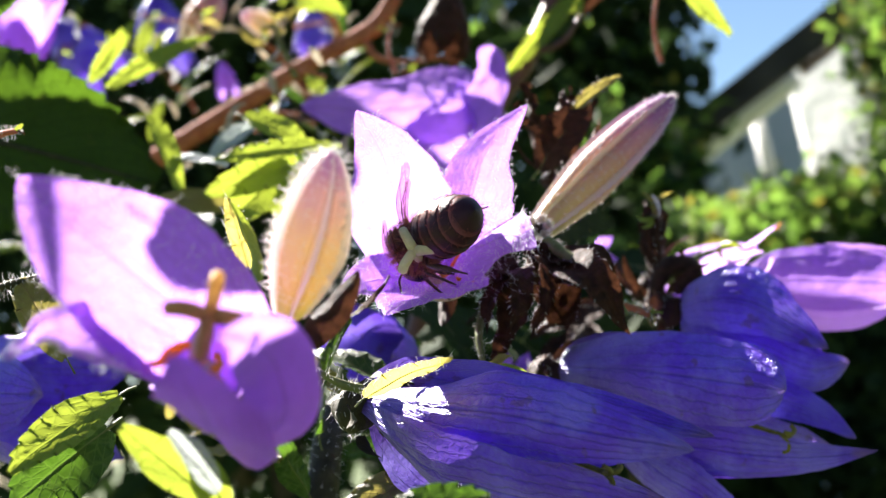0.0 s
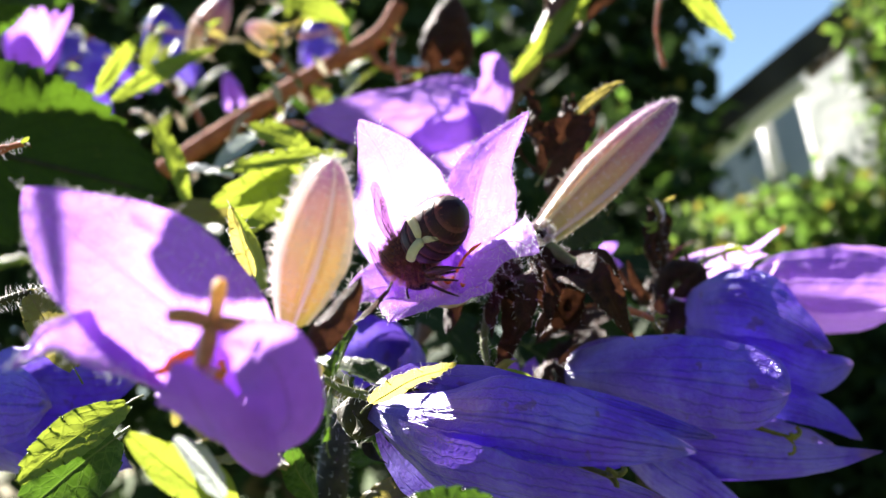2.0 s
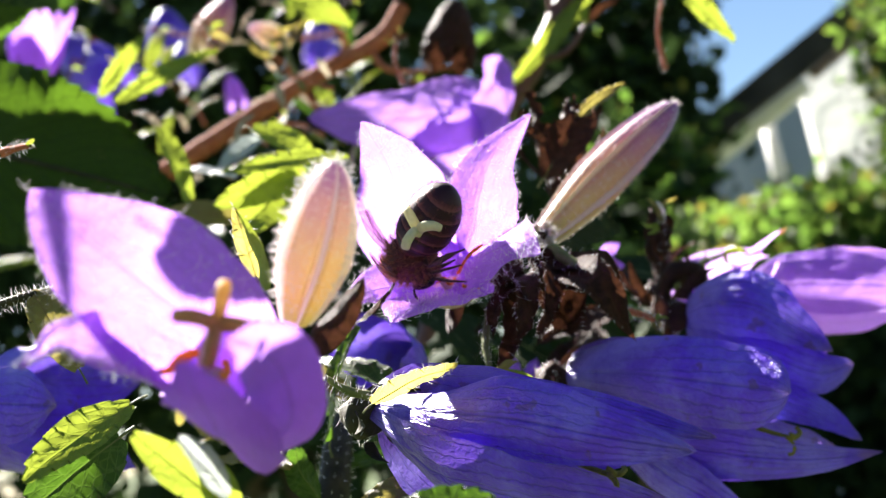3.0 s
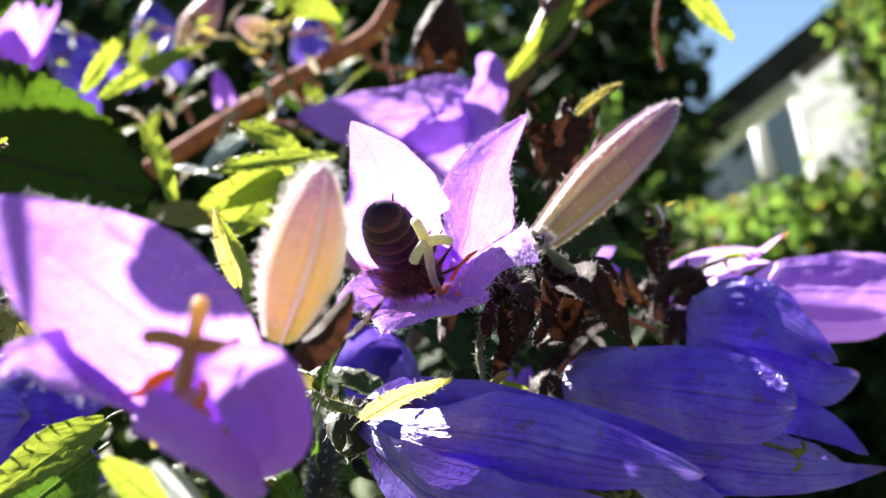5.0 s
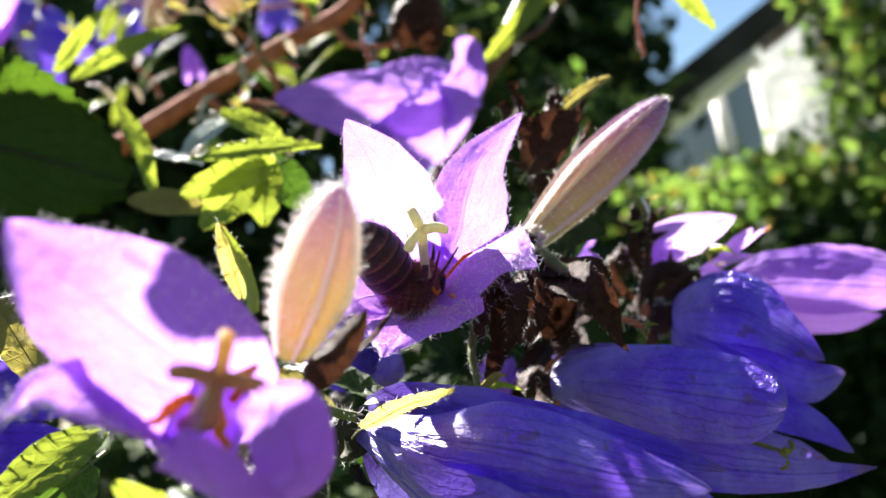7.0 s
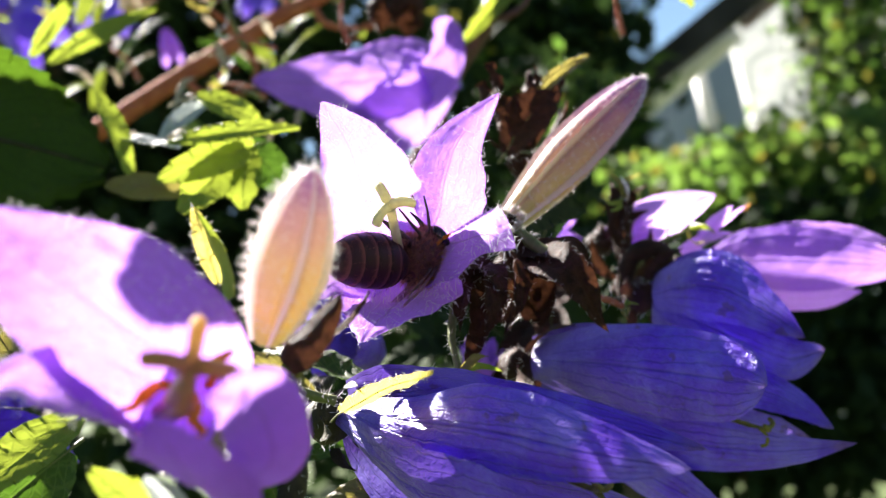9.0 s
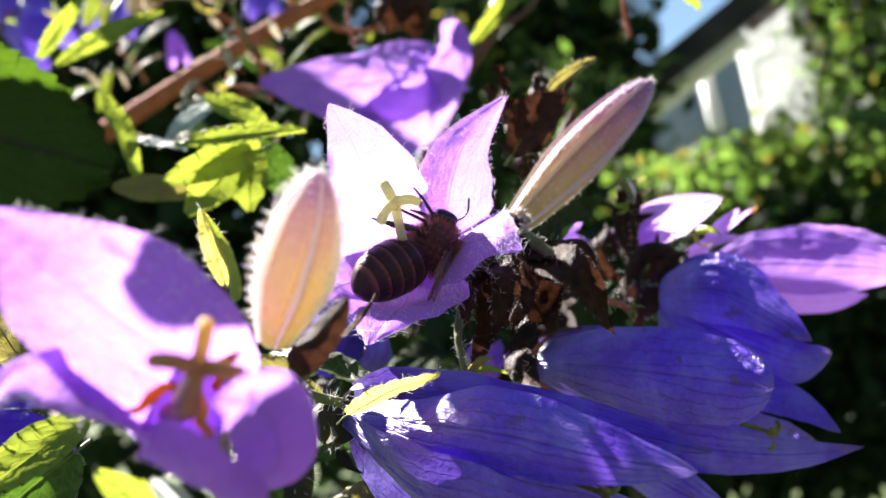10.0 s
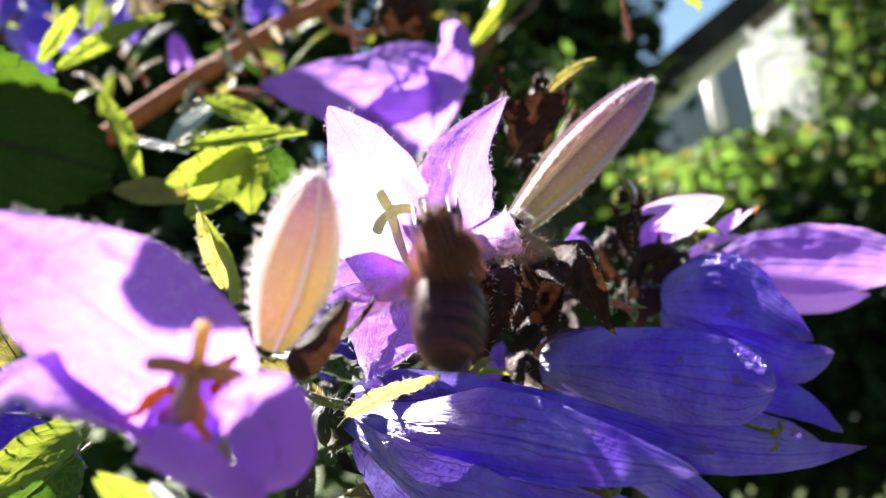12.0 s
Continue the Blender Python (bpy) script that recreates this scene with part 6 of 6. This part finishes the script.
            for off in (0.0, 2.0, 4.0):
                tube(bm, [rows[1][int(off)], rows[6][int(off)], rows[10][int(off)], rows[13][3]], [0.045 * BEE_MM, 0.035 * BEE_MM, 0.03 * BEE_MM, 0.015 * BEE_MM], 5, 4)
            part("wing_vein", bm, BEE_LEG, wing)
            wings.append((wing, s, name))
        for y, out, back_to, lens in ((1.4, 1.2, 1.4, 0.8), (0.1, 1.6, -0.9, 0.85), (-1.2, 1.4, -1.9, 1.05)):
            hip = Vector((s * 1.1, y, -1.5)) * BEE_MM
            knee = hip + Vector((s * out, back_to * 0.35, -0.2)) * BEE_MM * lens
            ankle = knee + Vector((s * 0.5, back_to * 0.8, -1.9)) * BEE_MM * lens
            toe = ankle + Vector((s * 0.5, back_to * 0.5 - 0.2, -1.7)) * BEE_MM * lens
            bm = tube(bmesh.new(), [hip, (hip + knee) / 2 + Vector((0, 0, 0.15 * BEE_MM)), knee], [0.17 * BEE_MM, 0.22 * BEE_MM, 0.14 * BEE_MM], 8, 5)
            leg = part("leg", bm, BEE_LEG, bee)
            hind = y < -1
            bm = tube(bmesh.new(), [knee, (knee + ankle) / 2, ankle], [0.15 * BEE_MM, (0.34 if hind else 0.17) * BEE_MM, (0.28 if hind else 0.12) * BEE_MM], 8, 5)
            shin = part("tibia", bm, BEE_LEG, leg)
            part("tarsus", tube(bmesh.new(), [ankle, (ankle + toe) / 2, toe], [(0.3 if hind else 0.14) * BEE_MM, 0.12 * BEE_MM, 0.07 * BEE_MM], 7, 5), BEE_LEG, leg)
            fur(shin, 60, 0.45, rng)
    return bee, abdomen, wings


garden()
flower, moving_pistil, lower_lip, swaying, swinging_leaf = plant()
leaf_at = swinging_leaf.location.copy()
sway_at = swaying.location.copy()
pistil_at = moving_pistil.matrix_basis.copy()
bee, abdomen, wings = make_bee()


def motions():
    walk(bee, [
        (0, pose(-0.00281, 0.13715, 0.76533, -34.2, -54.4, 40.7)),
        (0.5, pose(-0.00278, 0.13746, 0.76554, -34.1, -54.4, 40.5)),
        (1, pose(-0.00270, 0.13702, 0.76545, -33.9, -54.4, 40.5)),
        (1.5, pose(-0.00339, 0.13807, 0.76550, -34.1, -54.4, 41.2)),
        (2, pose(-0.00395, 0.13919, 0.76537, -60.8, -65.3, 60.4)),
        (2.5, pose(-0.00448, 0.14120, 0.76567, -89.3, -67.0, 86.4)),
        (3, pose(-0.00435, 0.14018, 0.76551, -106.1, -66.7, 103.4)),
        (3.8, pose(-0.00398, 0.14283, 0.76548, -127.6, -63.1, 118.9)),
        (4.8, pose(-0.00396, 0.14715, 0.76551, -150.3, -46.6, 133.8)),
        (5.5, pose(-0.00385, 0.14702, 0.76411, -166.0, -39.0, 144.7)),
        (6, pose(-0.00388, 0.14683, 0.76367, -173.9, -36.3, 149.6)),
        (6.5, pose(-0.00389, 0.14669, 0.76319, -179.7, -32.8, 151.6)),
        (7, pose(-0.00340, 0.14692, 0.76331, 175.6, -25.8, 150.3)),
        (7.5, pose(-0.00332, 0.14749, 0.76344, 173.3, -10.7, 144.7)),
        (8.4, pose(-0.00160, 0.14628, 0.76433, 167.2, 12.9, 133.1)),
        (9.3, pose(0.00051, 0.14508, 0.76365, 157.2, 14.7, 134.5)),
        (9.5, pose(0.00079, 0.14505, 0.76369, 155.5, 13.4, 138.1)),
        (9.9, pose(0.00115, 0.14509, 0.76481, 145.0, 32.7, 122.3)),
        (10.2, pose(0.00219, 0.14507, 0.76589, 143.5, 41.4, 118.2)),
        (10.5, pose(0.00322, 0.14505, 0.76678, 137.3, 46.1, 109.4)),
        (10.8, pose(0.00324, 0.14518, 0.76608, 127.4, 46.7, 100.6)),
        (11.1, pose(0.00362, 0.14230, 0.76577, 113.7, 50.8, 86.3)),
        (11.4, pose(0.00182, 0.13534, 0.76752, 66.2, 11.0, 32.6)),
        (11.5, pose(0.00107, 0.13340, 0.76717, 64.7, 9.2, 22.7)),
        (11.7, pose(0.00068, 0.12936, 0.76618, 80.3, 8.1, 9.8)),
        (11.8, pose(0.00119, 0.12431, 0.76579, 79.6, 13.8, 4.1)),
        (11.9, pose(0.00111, 0.11910, 0.76805, 79.2, 13.2, 1.2)),
        (12, pose(0.00162, 0.11541, 0.76220, 111.7, -6.3, 8.3)),
    ])
    walk(abdomen, [
        (0, pose(0, -0.00218, -0.00046, 27.0, 0.0, 4.3)),
        (0.5, pose(0, -0.00218, -0.00046, 27.4, 0.0, 4.6)),
        (1, pose(0, -0.00218, -0.00046, 27.1, 0.0, 4.0)),
        (1.5, pose(0, -0.00218, -0.00046, 28.5, 0.0, 3.4)),
        (2, pose(0, -0.00218, -0.00046, 33.5, 0.0, 7.0)),
        (2.5, pose(0, -0.00218, -0.00046, 42.9, 0.0, 21.1)),
        (3, pose(0, -0.00218, -0.00046, 41.1, 0.0, 16.9)),
        (3.8, pose(0, -0.00218, -0.00046, 32.6, 0.0, 17.6)),
        (4.8, pose(0, -0.00218, -0.00046, 19.5, -0.0, -2.9)),
        (5.5, pose(0, -0.00218, -0.00046, 31.3, 0.0, 37.8)),
        (6, pose(0, -0.00218, -0.00046, 36.5, 0.0, 37.7)),
        (6.5, pose(0, -0.00218, -0.00046, 36.6, 0.0, 40.1)),
        (7, pose(0, -0.00218, -0.00046, 40.7, 0.0, 37.5)),
        (7.5, pose(0, -0.00218, -0.00046, 49.8, 0.0, 20.3)),
        (8.4, pose(0, -0.00218, -0.00046, 24.9, -0.0, -5.9)),
        (9.3, pose(0, -0.00218, -0.00046, 31.2, 0.0, 20.9)),
        (9.5, pose(0, -0.00218, -0.00046, 32.8, 0.0, 27.1)),
        (9.9, pose(0, -0.00218, -0.00046, 23.8, 0.0, 8.6)),
        (10.2, pose(0, -0.00218, -0.00046, 16.9, 0.0, 14.7)),
        (10.5, pose(0, -0.00218, -0.00046, 13.2, 0.0, 10.0)),
        (10.8, pose(0, -0.00218, -0.00046, 20.9, 0.0, 1.2)),
        (11.1, pose(0, -0.00218, -0.00046, 25.4, -0.0, -9.3)),
        (11.4, pose(0, -0.00218, -0.00046, -5.9, -0.0, -32.1)),
        (11.5, pose(0, -0.00218, -0.00046, -10.3, -0.0, -27.9)),
        (11.7, pose(0, -0.00218, -0.00046, -34.9, -0.0, -22.2)),
        (11.8, pose(0, -0.00218, -0.00046, -22.9, -0.0, -6.8)),
        (11.9, pose(0, -0.00218, -0.00046, -18.7, -0.0, -5.9)),
        (12, pose(0, -0.00218, -0.00046, -49.9, -0.0, -34.7)),
    ])
    walk(moving_pistil, [
        (0, pistil_at @ pose(0, 0, 0, 0.0, -0.0, 0.0)),
        (0.5, pistil_at @ pose(0, 0, 0, -0.7, 0.0, -0.3)),
        (0.8, pistil_at @ pose(0, 0, 0, -0.4, -0.0, -0.4)),
        (1, pistil_at @ pose(0, 0, 0, 1.1, -0.2, -0.9)),
        (1.2, pistil_at @ pose(0, 0, 0, -3.1, 0.3, -0.2)),
        (1.5, pistil_at @ pose(0, 0, 0, -4.4, 0.5, 0.5)),
        (2, pistil_at @ pose(0, 0, 0, -4.3, 0.7, 2.0)),
        (2.5, pistil_at @ pose(0, 0, 0, -6.6, 0.8, 1.1)),
        (3, pistil_at @ pose(0, 0, 0, -8.0, 0.9, 0.8)),
        (3.8, pistil_at @ pose(0, 0, 0, -6.5, 1.0, 2.7)),
        (4.8, pistil_at @ pose(0, 0, 0, -5.0, 1.2, 4.8)),
        (5.5, pistil_at @ pose(0, 0, 0, -6.8, 1.2, 3.6)),
        (6, pistil_at @ pose(0, 0, 0, -8.5, 1.5, 3.7)),
        (6.5, pistil_at @ pose(0, 0, 0, -8.9, 1.5, 3.8)),
        (7, pistil_at @ pose(0, 0, 0, -9.3, 1.7, 4.4)),
        (7.5, pistil_at @ pose(0, 0, 0, -9.5, 1.7, 4.1)),
        (9.5, pistil_at @ pose(0, 0, 0, -12.2, 1.6, 2.3)),
        (10, pistil_at @ pose(0, 0, 0, -13.0, 1.7, 2.2)),
        (10.5, pistil_at @ pose(0, 0, 0, -15.6, 1.5, 0.1)),
        (11, pistil_at @ pose(0, 0, 0, -13.0, 1.3, 0.5)),
        (11.4, pistil_at @ pose(0, 0, 0, -12.4, 1.1, -0.5)),
        (11.7, pistil_at @ pose(0, 0, 0, -16.9, 2.8, 4.5)),
        (11.8, pistil_at @ pose(0, 0, 0, -13.6, 1.7, 2.0)),
        (12, pistil_at @ pose(0, 0, 0, -11.4, 1.3, 1.0)),
    ])
    low = Vector((0.00058, 0.00057, -0.00541))
    walk(swaying, [(t, Matrix.Translation(sway_at + low * f)) for t, f in ((0, 1.0), (3.2, 1.0), (4.8, 0.9), (5.1, 0.75), (5.6, 0.4), (6.1, 0.0), (9.5, -0.02), (12.0, 0.0))])
    # The unseen leaf shifts so that its added shadow slides along the petal.
    aside = Vector((-0.00293, -0.00195, 0.00042))
    walk(swinging_leaf, [(t, Matrix.Translation(leaf_at + aside * f)) for t, f in ((0, 0.0), (4.8, 0.0), (5.4, 0.2), (6.2, 0.4), (7.0, 0.5), (12.0, 0.5))])
    across = Vector((0.97815, 0.02173, -0.20677))
    walk(lower_lip, [(t, Matrix.Rotation(radians(a), 4, across)) for t, a in ((0, 0), (5.3, 0), (6.0, 1.2), (6.6, 2), (9.5, 2.5), (11.6, 2.5), (11.8, 5), (12.0, 7))])
    for wing, s, name in wings:
        m = wing.matrix_basis.copy()
        open_out = m @ pose(0, 0, 0, 15 if name == "forewing" else 5, 0, s * 62)
        walk(wing, [(0, m), (11.8, m), (11.9, m), (12.0, open_out)])


motions()
